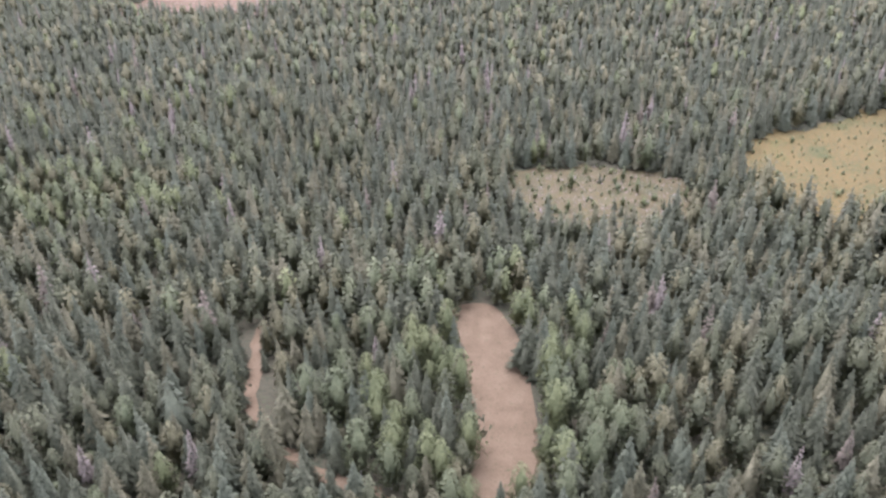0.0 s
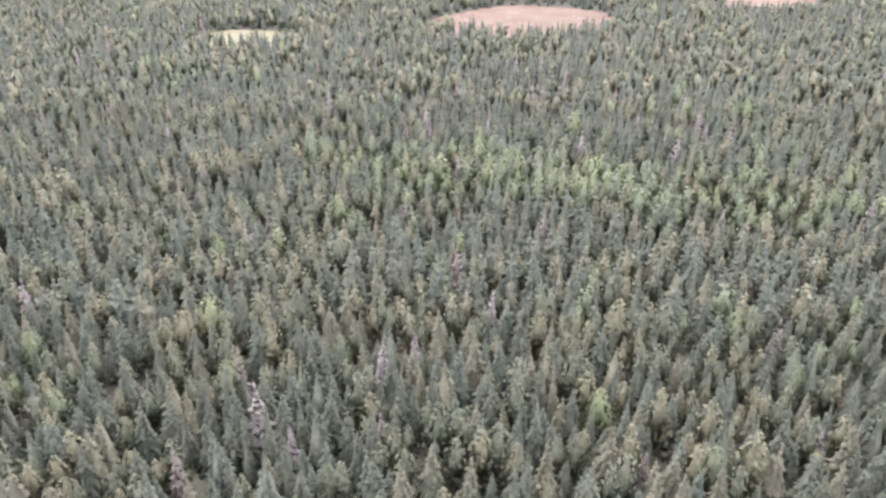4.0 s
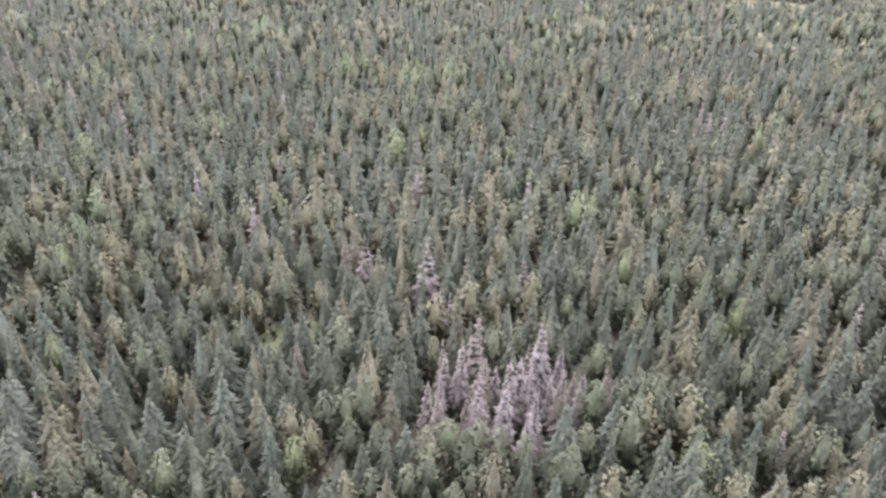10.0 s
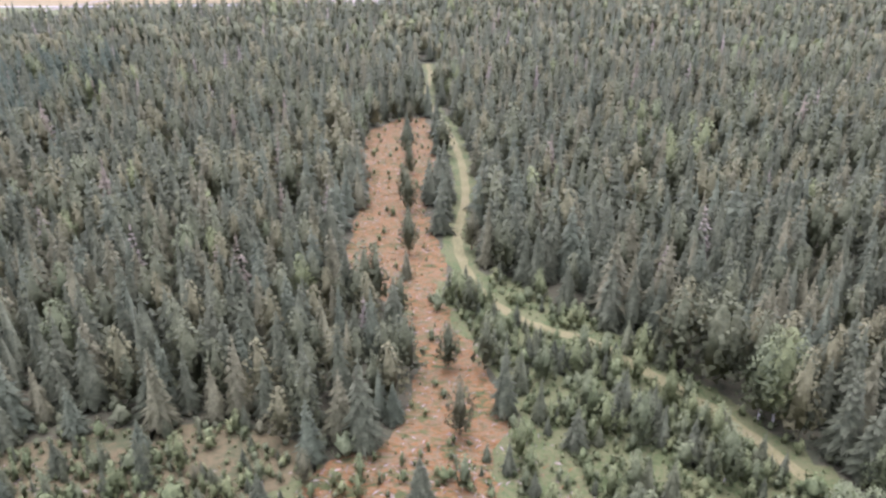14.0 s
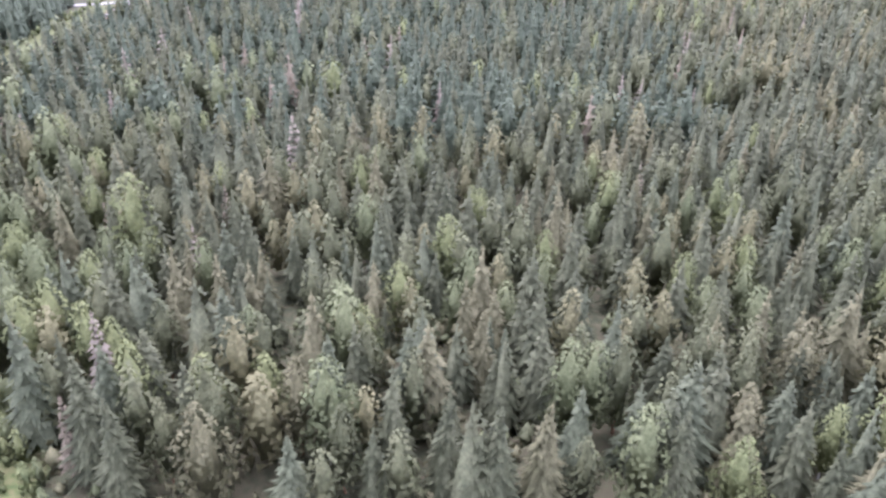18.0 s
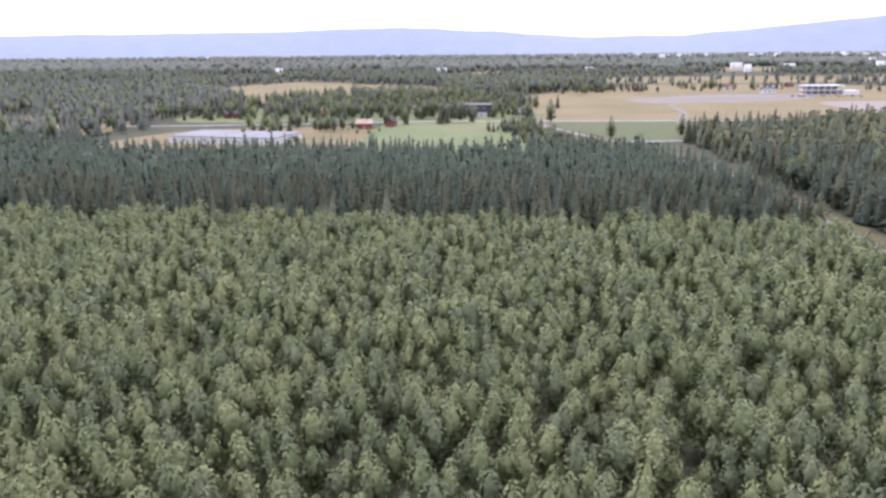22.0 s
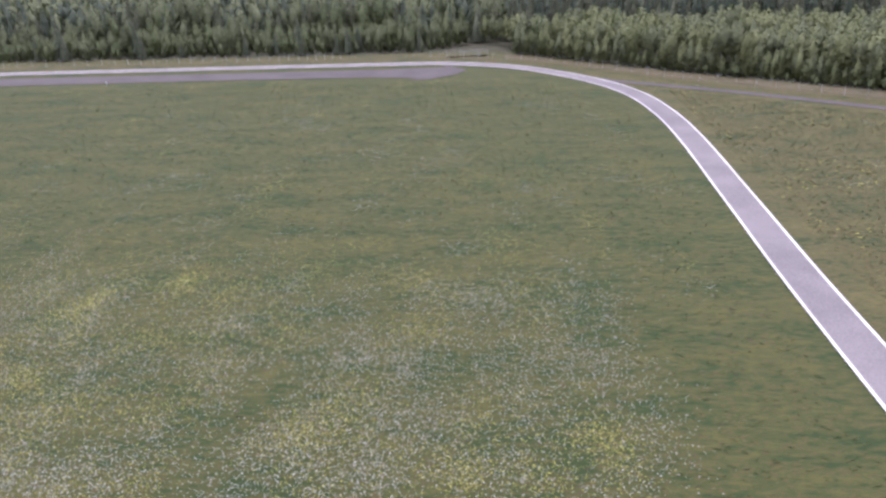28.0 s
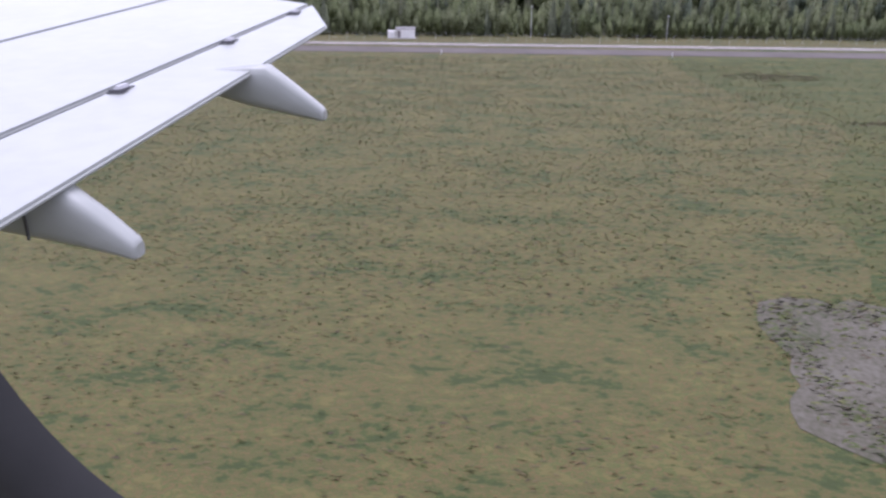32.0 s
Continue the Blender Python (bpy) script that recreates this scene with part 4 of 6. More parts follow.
def grove(name, P, heights, kinds, lod, palette, label, category="forest"):
    """One mesh of many trees; kinds gives a shape name for each, palette its materials."""
    mats = sorted({m for ms in palette.values() for m in ms})
    V, F, I, N, n = [], [], [], [], 0
    for kind in sorted(set(kinds)):
        idx = np.where(kinds == kind)[0]
        shapes = SHAPES[kind, lod]
        pick = rng.integers(0, len(shapes), len(idx))
        tint = rng.integers(0, len(palette[kind]), len(idx))
        for s, (sv, sf) in enumerate(shapes):
            sn = crown_normals(sv, kind in ("pine", "birch", "shrub", "young", "sapling"))
            sf = facing(sv, sf, sn)
            for c, mname in enumerate(palette[kind]):
                j = idx[(pick == s) & (tint == c)]
                if not len(j):
                    continue
                a, h = rng.uniform(0, 6.28, len(j)), heights[j]
                g = rng.uniform(0.85, 1.2, len(j)) * h
                x = (sv[None, :, 0] * np.cos(a)[:, None] - sv[None, :, 1] * np.sin(a)[:, None]) * g[:, None] + P[j, 0, None]
                y = (sv[None, :, 0] * np.sin(a)[:, None] + sv[None, :, 1] * np.cos(a)[:, None]) * g[:, None] + P[j, 1, None]
                z = sv[None, :, 2] * h[:, None]
                V.append(np.stack([x, y, z], -1).reshape(-1, 3))
                N.append(np.stack([sn[None, :, 0] * np.cos(a)[:, None] - sn[None, :, 1] * np.sin(a)[:, None], sn[None, :, 0] * np.sin(a)[:, None] + sn[None, :, 1] * np.cos(a)[:, None], np.repeat(sn[None, :, 2], len(j), 0)], -1).reshape(-1, 3))
                F.append((sf[None] + (np.arange(len(j)) * len(sv))[:, None, None] + n).reshape(-1, 3))
                I.append(np.full(len(j) * len(sf), mats.index(mname)))
                n += len(j) * len(sv)
    if not V:
        return None
    ob = new(name, mesh_of(name, np.vstack(V), np.vstack(F), [M[m] for m in mats], np.concatenate(I), np.vstack(N)))
    return tagged(ob, label, category, kind="stuff")


PALETTE = {"spruce": ["spruce", "spruce", "spruce", "spruce_olive", "spruce_grey"], "pine": ["pine", "pine", "pine_warm"], "birch": ["birch", "birch_dark"], "dead": ["dead", "dead", "russet"], "shrub": ["shrub", "shrub", "birch_dark", "young"]}
FIELDS = [GLADE_A, GLADE_B, CUT_FRONT, FIELD, HEATH, BOG, REDCUT, REDCUT_B, GLADE, CUT, OPENING, BUSHES, PLANTATION, AIRFIELD, SLASH_PATCH, BAND, MID_OPEN]


def bare(P):
    """Where no forest stands: clearings, roads and open land."""
    b = np.zeros(len(P), bool)
    for q in FIELDS:
        b |= inside(P, q)
    b |= near_line(P, TRACK) < 2.4
    b |= near_line(P, LANE) < np.interp(P[:, 1], [40, 70, 120], [3.6, 2.6, 2.2])
    b |= near_line(P, SPUR) < 1.6
    b |= near_line(P, RIDE) < 1.7
    b |= near_line(P, ROAD) < 5.6
    b |= P[:, 0] < -784
    b |= P[:, 1] > np.interp(P[:, 0], [p[0] for p in EAST_EDGE], [p[1] for p in EAST_EDGE])
    return b


def forest_kinds(P):
    """Which kind of tree grows where."""
    r = rng.random(len(P))
    a, b = lumps(P, 90, 3), lumps(P, 45, 5)
    birch = 0.02 + 0.06 * np.clip(a - 0.2, 0, 1)
    birch = np.where(inside(P, [(-200, 186), (-190, 165), (-130, 150), (-80, 136), (-60, 145), (-80, 165), (-150, 185)]), 0.6, birch)
    birch = np.where(np.hypot(P[:, 0] - 2, (P[:, 1] - 92) * 0.8) < 24, 0.42, birch)
    birch = np.where(inside(P, [(-425, 212), (-425, 195), (-395, 190), (-385, 205)]), 0.5, birch)
    birch = np.where(inside(P, [(-775, 62), (-775, 92), (-745, 92), (-735, 60)]), 0.35, birch)
    birch = np.where(inside(P, [(-750, 66), (-742, 56), (-734, 46), (-712, 40), (-712, 58), (-735, 68)]), 0.5, birch)
    birch = np.where((P[:, 0] < -655) & (P[:, 0] > -725) & (P[:, 1] < 90), 0.09, birch)
    birch = np.where(inside(P, [(-555, 40), (-550, 85), (-520, 78), (-505, 40)]), 0.4, birch)
    pine = np.clip(0.3 + 0.26 * b, 0.06, 0.62)
    dead = np.where(np.hypot(P[:, 0] + 384, (P[:, 1] - 66) * 1.6) < 11, 1.0, 0.014 + 0.03 * np.clip(lumps(P, 30, 9), 0, 1))
    dead = np.where(inside(P, [(-774, 92), (-766, 92), (-764, 104), (-774, 104)]), 0.6, dead)
    k = np.full(len(P), "spruce", dtype="<U7")
    k[r < birch + dead + pine] = "pine"
    k[r < birch + dead] = "dead"
    k[r < birch] = "birch"
    return k


def forest_heights(P, kinds):
    h = 8.9 + 1.0 * lumps(P, 50, 11) + rng.normal(0, 1.35, len(P))
    h = np.where(kinds == "birch", h * 0.97, h)
    h = np.where(kinds == "pine", h * 0.95, h)
    return np.clip(h, 4.0, 13.0)


NEAR_X = [60, 0, -350, -590, -680, -780, -860, -935, -960, -1250]
NEAR_Y = [62, 58, 48, 36, 34, 40, 40, 30, 22, 16]


def nearest(P):
    return P[:, 1] - np.interp(-P[:, 0], [-x for x in NEAR_X], NEAR_Y)


# near forest: the closest trees stand as single things, the rest are joined
P = scattered(-786, 95, 34, 104, 3.05)
P = P[(nearest(P) > 0) & ~bare(P)]
P = P[(lumps(P, 22, 21) < 1.25) | (rng.random(len(P)) < 0.5)]
kinds = forest_kinds(P)
heights = forest_heights(P, kinds)
single = np.zeros(len(P), bool)
spread = nearest(P) + rng.uniform(0, 30, len(P))
for kind, many in (("spruce", 290), ("pine", 170), ("birch", 240), ("dead", 90)):
    j = np.where(kinds == kind)[0]
    single[j[np.argsort(spread[j])[:many]]] = True
lone = [(P[i], kinds[i], heights[i]) for i in np.where(single)[0]]
grove("spruce_forest", P[~single], heights[~single], kinds[~single], 0, PALETTE, "dense mixed forest of dark spruces, pines and birches")
P = scattered(-786, 150, 104, 226, 3.15)
P = P[~bare(P)]
kinds = forest_kinds(P)
h = forest_heights(P, kinds)
west = P[:, 0] < -655
DARK = {**PALETTE, "spruce": ["spruce", "spruce_belt"], "pine": ["pine", "spruce_belt"]}
grove("middle_forest", P[~west], h[~west], kinds[~west], 1, PALETTE, "dense dark spruce forest with pale birches")
grove("roadside_forest", P[west], h[west], kinds[west], 1, DARK, "dark blue-green spruce stand beside the road")
P = scattered(-800, 260, 226, 430, 3.8)
P = P[~bare(P)]
kinds = forest_kinds(P)
grove("back_forest", P, forest_heights(P, kinds), kinds, 2, PALETTE, "dark spruce forest running into the distance")
P = scattered(-460, 420, 430, 640, 5.4)
P = P[~bare(P)]
kinds = forest_kinds(P)
grove("outer_forest", P, forest_heights(P, kinds) * 1.05, kinds, 2, PALETTE, "distant dark conifer forest")

# the young birch plantation and the tall spruce belt behind it
P = scattered(-1100, -796, 34, 158, 2.25)
P = P[inside(P, PLANTATION) & ~inside(P, SLASH_PATCH) & (nearest(P) > -6)]
P = P[P[:, 0] < -796.6]
edge = near_line(P, BIRCH_EDGE)
h = 6.0 + 0.6 * lumps(P, 18, 31) + rng.normal(0, 0.5, len(P)) + np.where(edge < 3, -0.4, 0)
h = np.clip(h, 3.6, 8.2)
near_edge = np.where((edge < 2.4) & (P[:, 0] < -925), 0, 1000) + rng.uniform(0, 1, len(P)) + P[:, 1]
pick = np.argsort(near_edge)[:260]
single = np.zeros(len(P), bool)
single[pick] = True
young = [(P[i], h[i]) for i in np.where(single)[0]]
YOUNG = {"young": ["young", "young", "birch_dark"]}
lod0 = ~single & (P[:, 1] < 76)
grove("birch_plantation", P[lod0], h[lod0], np.full(lod0.sum(), "young"), 0, YOUNG, "even young birch plantation with round green crowns", "plantation")
rest = ~single & ~lod0
grove("birch_plantation_back", P[rest], h[rest], np.full(rest.sum(), "young"), 1, YOUNG, "young birch plantation before a dark spruce belt", "plantation")
P = scattered(-1420, -796, 133, 252, 3.1)
P = P[inside(P, BAND) & (near_line(P, ROAD) > 5.6)]
front = (P[:, 0] < -1090) & (P[:, 1] < 156)
h = np.where(front, 4.2 + rng.normal(0, 0.8, len(P)), 9.8 + 0.8 * lumps(P, 40, 13) + rng.normal(0, 0.9, len(P)))
h = np.where((P[:, 0] < -1090) & ~front, h * (0.8 + 0.2 * lumps(P, 26, 97)), h)
west = P[:, 0] < -1090
kinds = np.where(front, np.where(rng.random(len(P)) < 0.75, "birch", "spruce"), np.where(rng.random(len(P)) < np.where(west, 0.3, 0.06), "pine", "spruce"))
kinds = np.where(west & ~front & (rng.random(len(P)) < 0.5), "birch", kinds)
close = P[:, 1] < 166
young_front = front & close
grove("young_edge_wood", P[young_front], np.clip(h[young_front] * (1.2 + 0.35 * lumps(P[young_front], 20, 99)), 2.2, 8), kinds[young_front], 0, {"spruce": ["spruce_grey"], "birch": ["birch_dark", "shrub", "birch_dark"]}, "light green young birches behind the fence")
close &= ~front
grove("spruce_belt", P[close], np.clip(h[close], 2.5, 13), kinds[close], 0, {"spruce": ["spruce_belt", "spruce", "spruce"], "pine": ["spruce_belt", "pine"], "birch": ["shrub", "birch_dark"]}, "tall dark spruce belt behind the young birches")
back = ~close & ~front
grove("spruce_belt_back", P[back], np.clip(h[back], 2.5, 13), kinds[back], 2, {"spruce": ["spruce_belt"], "pine": ["spruce_belt"], "birch": ["birch_dark"]}, "far side of the dark spruce belt")

P = scattered(-1420, -1088, 141, 153, 1.8)
P = P[inside(P, BAND)]
grove("fence_thicket", P, np.clip(2.2 + 0.2 * (P[:, 1] - 141) + 0.8 * lumps(P, 16, 91) + rng.normal(0, 0.5, len(P)), 1.2, 5.5), np.full(len(P), "sapling"), 0, {"sapling": ["birch_dark", "shrub", "shrub"]}, "light green thicket of young birches behind the fence", "thicket")

# bushes and undergrowth
B = [(BUSHES, 1.7, 0.9), (SLASH_PATCH, 0.8, 0.75), (OPENING, 1.2, 1.2), (MID_OPEN, 1.2, 1.1), (CUT, 3.2, 0.8), (CUT_FRONT, 1.9, 0.8), (HEATH, 2.3, 0.9), (BOG, 3.0, 0.7), (GLADE_A, 1.8, 0.7), (GLADE_B, 1.6, 0.8)]
PP, HH = [], []
for q, gap, tall in B:
    q_ = np.array(q)
    P = scattered(*(f(q_[:, i]) for i in (0, 1) for f in (np.min, np.max)), gap)
    P = P[inside(P, q) & (near_line(P, ROAD) > 4.5) & (near_line(P, TRACK) > 1.2) & (near_line(P, LANE) > 1.2)]
    PP.append(P)
    P = P[lumps(P, 9, 61) + rng.normal(0, 0.5, len(P)) > -1.2]
    PP[-1] = P
    HH.append(np.clip(tall * (0.85 + 0.45 * lumps(P, 7, 63)) * rng.lognormal(0, 0.35, len(P)), 0.3, 3.6))
P, h = np.vstack(PP), np.concatenate(HH)
grove("undergrowth", P, h, np.full(len(P), "shrub"), 0, PALETTE, "low green bushes on felled and rough ground", "bushes")
verge = smooth_line(ROAD[2:9], 1.2)
P = np.vstack([verge + (-9.0, 0) for _ in range(1)] + [smooth_line(BIRCH_EDGE[:12], 1.1) + rng.normal(0, 0.5, 2)])
lane_line = smooth_line(LANE[1:], 0.9)
P = np.vstack([P, lane_line + (2.3, 0), lane_line - (2.3, 0)])
P = P + rng.normal(0, 0.6, P.shape)
grove("edge_bushes", P, np.clip(rng.lognormal(0.2, 0.4, len(P)), 0.4, 3), np.full(len(P), "shrub"), 0, PALETTE, "bushes along the forest edge", "bushes")

P = scattered(-786, 60, 34, 84, 2.1)
P = P[(nearest(P) > -4) & (nearest(P) < 26) & ~bare(P)]
grove("forest_undergrowth", P, np.clip(rng.lognormal(0.1, 0.45, len(P)), 0.4, 2.8), np.full(len(P), "shrub"), 1, {"shrub": ["birch_dark", "spruce_olive", "pine"]}, "low bushes and saplings under the forest trees", "bushes")
edge_line_ = smooth_line(BIRCH_EDGE, 0.9)
edge_line_ = np.vstack([edge_line_, smooth_line([(-801.5, 37), (-799.5, 90), (-797.6, 146)], 0.9)])
edge_line_ = edge_line_[(edge_line_[:, 0] < -984) | (edge_line_[:, 0] > -954)]
P = np.vstack([edge_line_ + rng.normal(0, 0.35, edge_line_.shape) + (0, 0.5), edge_line_ + rng.normal(0, 0.5, edge_line_.shape) + (0.5, 1.6)])
grove("edge_birches", P, np.clip(rng.normal(3.6, 1.0, len(P)), 1.4, 5.5), np.full(len(P), "sapling"), 0, {"sapling": YOUNG["young"]}, "leafy young birches along the plantation's edge", "birches")

# saplings on the open ground
PP, HH = [], []
for q, gap, tall in ((BUSHES, 1.35, 2.3), (OPENING, 1.5, 3.2), (MID_OPEN, 2.2, 2.4), (HEATH, 5, 2.5), (CUT_FRONT, 2.5, 2.1)):
    q_ = np.array(q)
    P = scattered(*(f(q_[:, i]) for i in (0, 1) for f in (np.min, np.max)), gap)
    P = P[inside(P, q) & (near_line(P, ROAD) > 6) & (near_line(P, TRACK) > 1.5) & (near_line(P, LANE) > 1.6)]
    P = P[lumps(P, 14, 71) + rng.normal(0, 0.4, len(P)) > (-0.75 if q is BUSHES else -0.1)]
    PP.append(P)
    HH.append(np.clip(tall * rng.lognormal(0, 0.35, len(P)), 1.0, 5.5))
P, h = np.vstack(PP), np.concatenate(HH)
kinds = np.where((rng.random(len(P)) < 0.4) & (P[:, 0] > -700), "spruce", "sapling")
grove("saplings", P, h, kinds, 0, {"spruce": ["spruce", "pine"], "sapling": ["birch", "birch_dark", "shrub"]}, "scattered saplings on rough open ground", "saplings")

# distance: woods between the fields
P = np.vstack([scattered(-2200, 700, 640, 1200, 12), scattered(-3000, 1900, 1200, 2300, 29), scattered(-3900, 2600, 2300, 4000, 62), scattered(-1650, -1000, 250, 640, 7.0), scattered(-1010, -750, 540, 860, 8)])
keep = np.ones(len(P), bool)
for q in far_fields:
    keep &= ~inside(P, q)
keep &= ~inside(P, [(-860, 380), (-870, 545), (-800, 655), (-760, 720), (-690, 800), (-560, 780), (-400, 660), (-380, 540), (-480, 440), (-700, 380)])
keep &= ~inside(P, [(-1030, 240), (-1020, 340), (-1020, 560), (-900, 600), (-860, 560), (-838, 380), (-900, 240)])
keep &= (lumps(P, 420, 17) > -0.75) | (P[:, 1] < 700)
P = P[keep]
far = P[:, 1] > 1200
h = np.where(P[:, 1] > 2300, 20, np.where(far, 15, 11)) * rng.uniform(0.8, 1.2, len(P))
kinds = np.where(far, "birch", np.where(rng.random(len(P)) < 0.5, "spruce", "birch"))
SHAPES["birch", 3] = [leafy_shape(90 + s_, 1, 1, 0.1, 1.1, -0.3, 0.4, 8) for s_ in range(3)]
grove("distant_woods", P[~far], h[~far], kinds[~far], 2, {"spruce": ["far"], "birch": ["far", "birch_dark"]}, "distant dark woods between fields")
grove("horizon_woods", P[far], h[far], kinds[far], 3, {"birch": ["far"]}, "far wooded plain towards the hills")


# ---------------------------------------------------------------- single trees
def tree_kind(kind, crowns, bark, tint, tall, r0, label, category, group):
    """A few models of one kind of tree, each an empty with trunk and crown; unit height."""
    models = []
    for i, (v, f) in enumerate(crowns):
        tree = tagged(new(kind), label, category, group)
        vn = crown_normals(v, "spruce" not in kind)
        f = facing(v, f, vn)
        tv, tf = trunk_shape(tall, r0, r0 * 0.35, 6)
        for name, ob_v, ob_f, m in (("trunk", tv, tf, M[bark]), ("crown", v, f, M[tint[i % len(tint)]])):
            ob = new(name, mesh_of(name, ob_v, ob_f, [m], None, vn if name == "crown" else None))
            ob.parent = tree
        models.append(tree)
    return models


MODELS = {
    "spruce": tree_kind("spruce", [spruce_shape(200 + s, 24, 12, 0.225 + 0.02 * (s % 4), 0.045, 7, spray=3) for s in range(8)], "bark", ["spruce", "spruce_olive", "spruce", "spruce_grey"], 0.9, 0.016, "tall dark green spruce with drooping boughs", "spruce", "forest spruces"),
    "pine": tree_kind("pine", [oval_shape(220 + s, 640, 0.031, 0.17 + 0.015 * (s % 3), 0.14, 0.66, 0.24) for s in range(6)], "pinebark", ["pine", "pine", "spruce_olive"], 0.75, 0.016, "grey-green pine with rounded open crown", "pine", "forest pines"),
    "birch": tree_kind("birch", [oval_shape(240 + s, 640, 0.031, 0.17 + 0.014 * (s % 3), 0.14, 0.52, 0.26) for s in range(6)], "birchbark", ["birch", "birch_dark"], 0.75, 0.012, "pale green birch among dark spruces", "birch", "forest birches"),
    "dead": tree_kind("dead_spruce", [spruce_shape(260 + s, 15, 9, 0.17, 0.03, 0, 0.15, spray=2) for s in range(3)], "bark", ["dead", "dead", "russet"], 0.97, 0.014, "dead pinkish-grey spruce with bare twigs", "dead tree", "dead spruces"),
}
first = {k: list(v) for k, v in MODELS.items()}


def stand(kind, x, y, h):
    m = pose(x, y, 0, 0, 0, rng.uniform(0, 360))
    if first[kind]:
        tree = first[kind].pop()
        tree.matrix_basis = m @ Matrix.Diagonal((h, h, h, 1))
        return tree
    base = MODELS[kind][int(rng.integers(len(MODELS[kind])))]
    tree = copy_thing(base, m)
    g = h * rng.uniform(0.88, 1.15)
    tree.scale = (g, g, h)
    return tree


for (x, y), kind, h in lone:
    stand(kind, float(x), float(y), float(h))
# trees left standing on the clear-cut and beside the lane
for x, y, h in ((-567, 172, 6), (-566, 160, 7), (-565, 150, 6.5), (-563, 138, 7), (-563, 128, 6), (-561, 119, 8), (-560, 110, 5.5), (-559, 102, 7.5), (-558.5, 94, 5), (-549.5, 104, 7), (-549, 84, 6), (-551, 72, 6.5), (-556, 62, 5), (-549, 60, 7.5), (-563, 52, 4.5), (-571, 47, 4), (-552, 50, 6), (-590, 48, 4), (-578, 51, 6)):
    stand("pine" if int(x) % 2 else "spruce", x, y, h)
for x, y, h in ((-545, 75, 5.5), (-540, 70, 5), (-536, 64, 6), (-531, 60, 6.5), (-527, 66, 5), (-533, 52, 6), (-524, 55, 7), (-543, 57, 5)):
    stand("birch", x, y, h)
for x, y, h in ((-600, 46, 2.6), (-596, 50, 3.4), (-593, 44, 2.2), (-587, 52, 4.2), (-584, 46, 3), (-580, 55, 4.6), (-577, 44, 3.6), (-573, 51, 3), (-569, 42, 4.5), (-566, 48, 5.2), (-561, 40, 3.8), (-556, 45, 4.4), (-548, 42, 4), (-541, 46, 5), (-602, 41, 3.2), (-590, 38, 3.5), (-583, 36, 2.8)):
    stand("pine" if int(x) % 3 == 0 else "spruce", x, y, h)
first["young"] = MODELS["young"] = tree_kind("young_birch", [oval_shape(280 + s, 480, 0.037, 0.175 + 0.015 * (s % 3), 0.36 + 0.04 * (s % 3), 0.58, 0.25) for s in range(6)], "birchbark", ["young", "young", "birch_dark"], 0.8, 0.009, "slim young birch with white trunk", "birch", "plantation birches")
first["young"] = list(MODELS["young"])
rim = smooth_line(BIRCH_EDGE[2:7], 0.8)
rim = rim[rng.random(len(rim)) < 0.75]
young += [(p, h) for p, h in zip(rim + rng.normal(0, 0.6, rim.shape) + (0.2, 0.9), np.clip(rng.normal(6.2, 0.5, len(rim)), 5, 7.4))]
for (x, y), h in young:
    stand("young", float(x), float(y), float(h))


# ---------------------------------------------------------------- village and yards
def house(x, y, w, d, h, roof, turn, walls, tiles, label, category="house", windows=3, chimney=True, flat=False):
    top = tagged(new(category.replace(" ", "_")), label, category)
    part("wall", boxed(-w / 2, w / 2, -d / 2, d / 2, 0, h), M[walls], top)
    bm = bmesh.new()
    o = 0.25
    if flat:
        box(bm, -w / 2 - 0.1, w / 2 + 0.1, -d / 2 - 0.1, d / 2 + 0.1, h + 0.002, h + 0.3)
    else:
        v = [bm.verts.new(c) for c in ((-w / 2 - o, -d / 2 - o, h - 0.1), (w / 2 + o, -d / 2 - o, h - 0.1), (w / 2 + o, d / 2 + o, h - 0.1), (-w / 2 - o, d / 2 + o, h - 0.1), (-w / 2 - o, 0, h + roof), (w / 2 + o, 0, h + roof))]
        for q in ((0, 1, 5, 4), (2, 3, 4, 5), (0, 4, 3), (1, 2, 5), (0, 3, 2, 1)):
            bm.faces.new([v[i] for i in q])
        bmesh.ops.solidify(bm, geom=list(bm.faces), thickness=0.05)
    r = part("roof", bm, M[tiles], top)
    if chimney and not flat:
        part("chimney", boxed(w * 0.15, w * 0.15 + 0.4, -0.2, 0.2, h + roof * 0.5, h + roof + 0.5), M["roof_dark"], r)
    for i in range(windows):
        cx = -w / 2 + w * (i + 0.5) / windows
        pane = part("window", boxed(cx - 0.35, cx + 0.35, -d / 2 - 0.04, -d / 2 + 0.02, h * 0.4, h * 0.72), M["glass"], top)
        part("frame", boxed(cx - 0.42, cx + 0.42, -d / 2 - 0.03, -d / 2 + 0.03, h * 0.72, h * 0.76), M["white"], pane)
    part("door", boxed(-0.3, 0.3, -d / 2 - 0.05, -d / 2 + 0.02, 0, min(h * 0.75, 1.2)), M["ochre"], top)
    top.matrix_basis = pose(x, y, 0.0, 0, 0, turn)
    return top


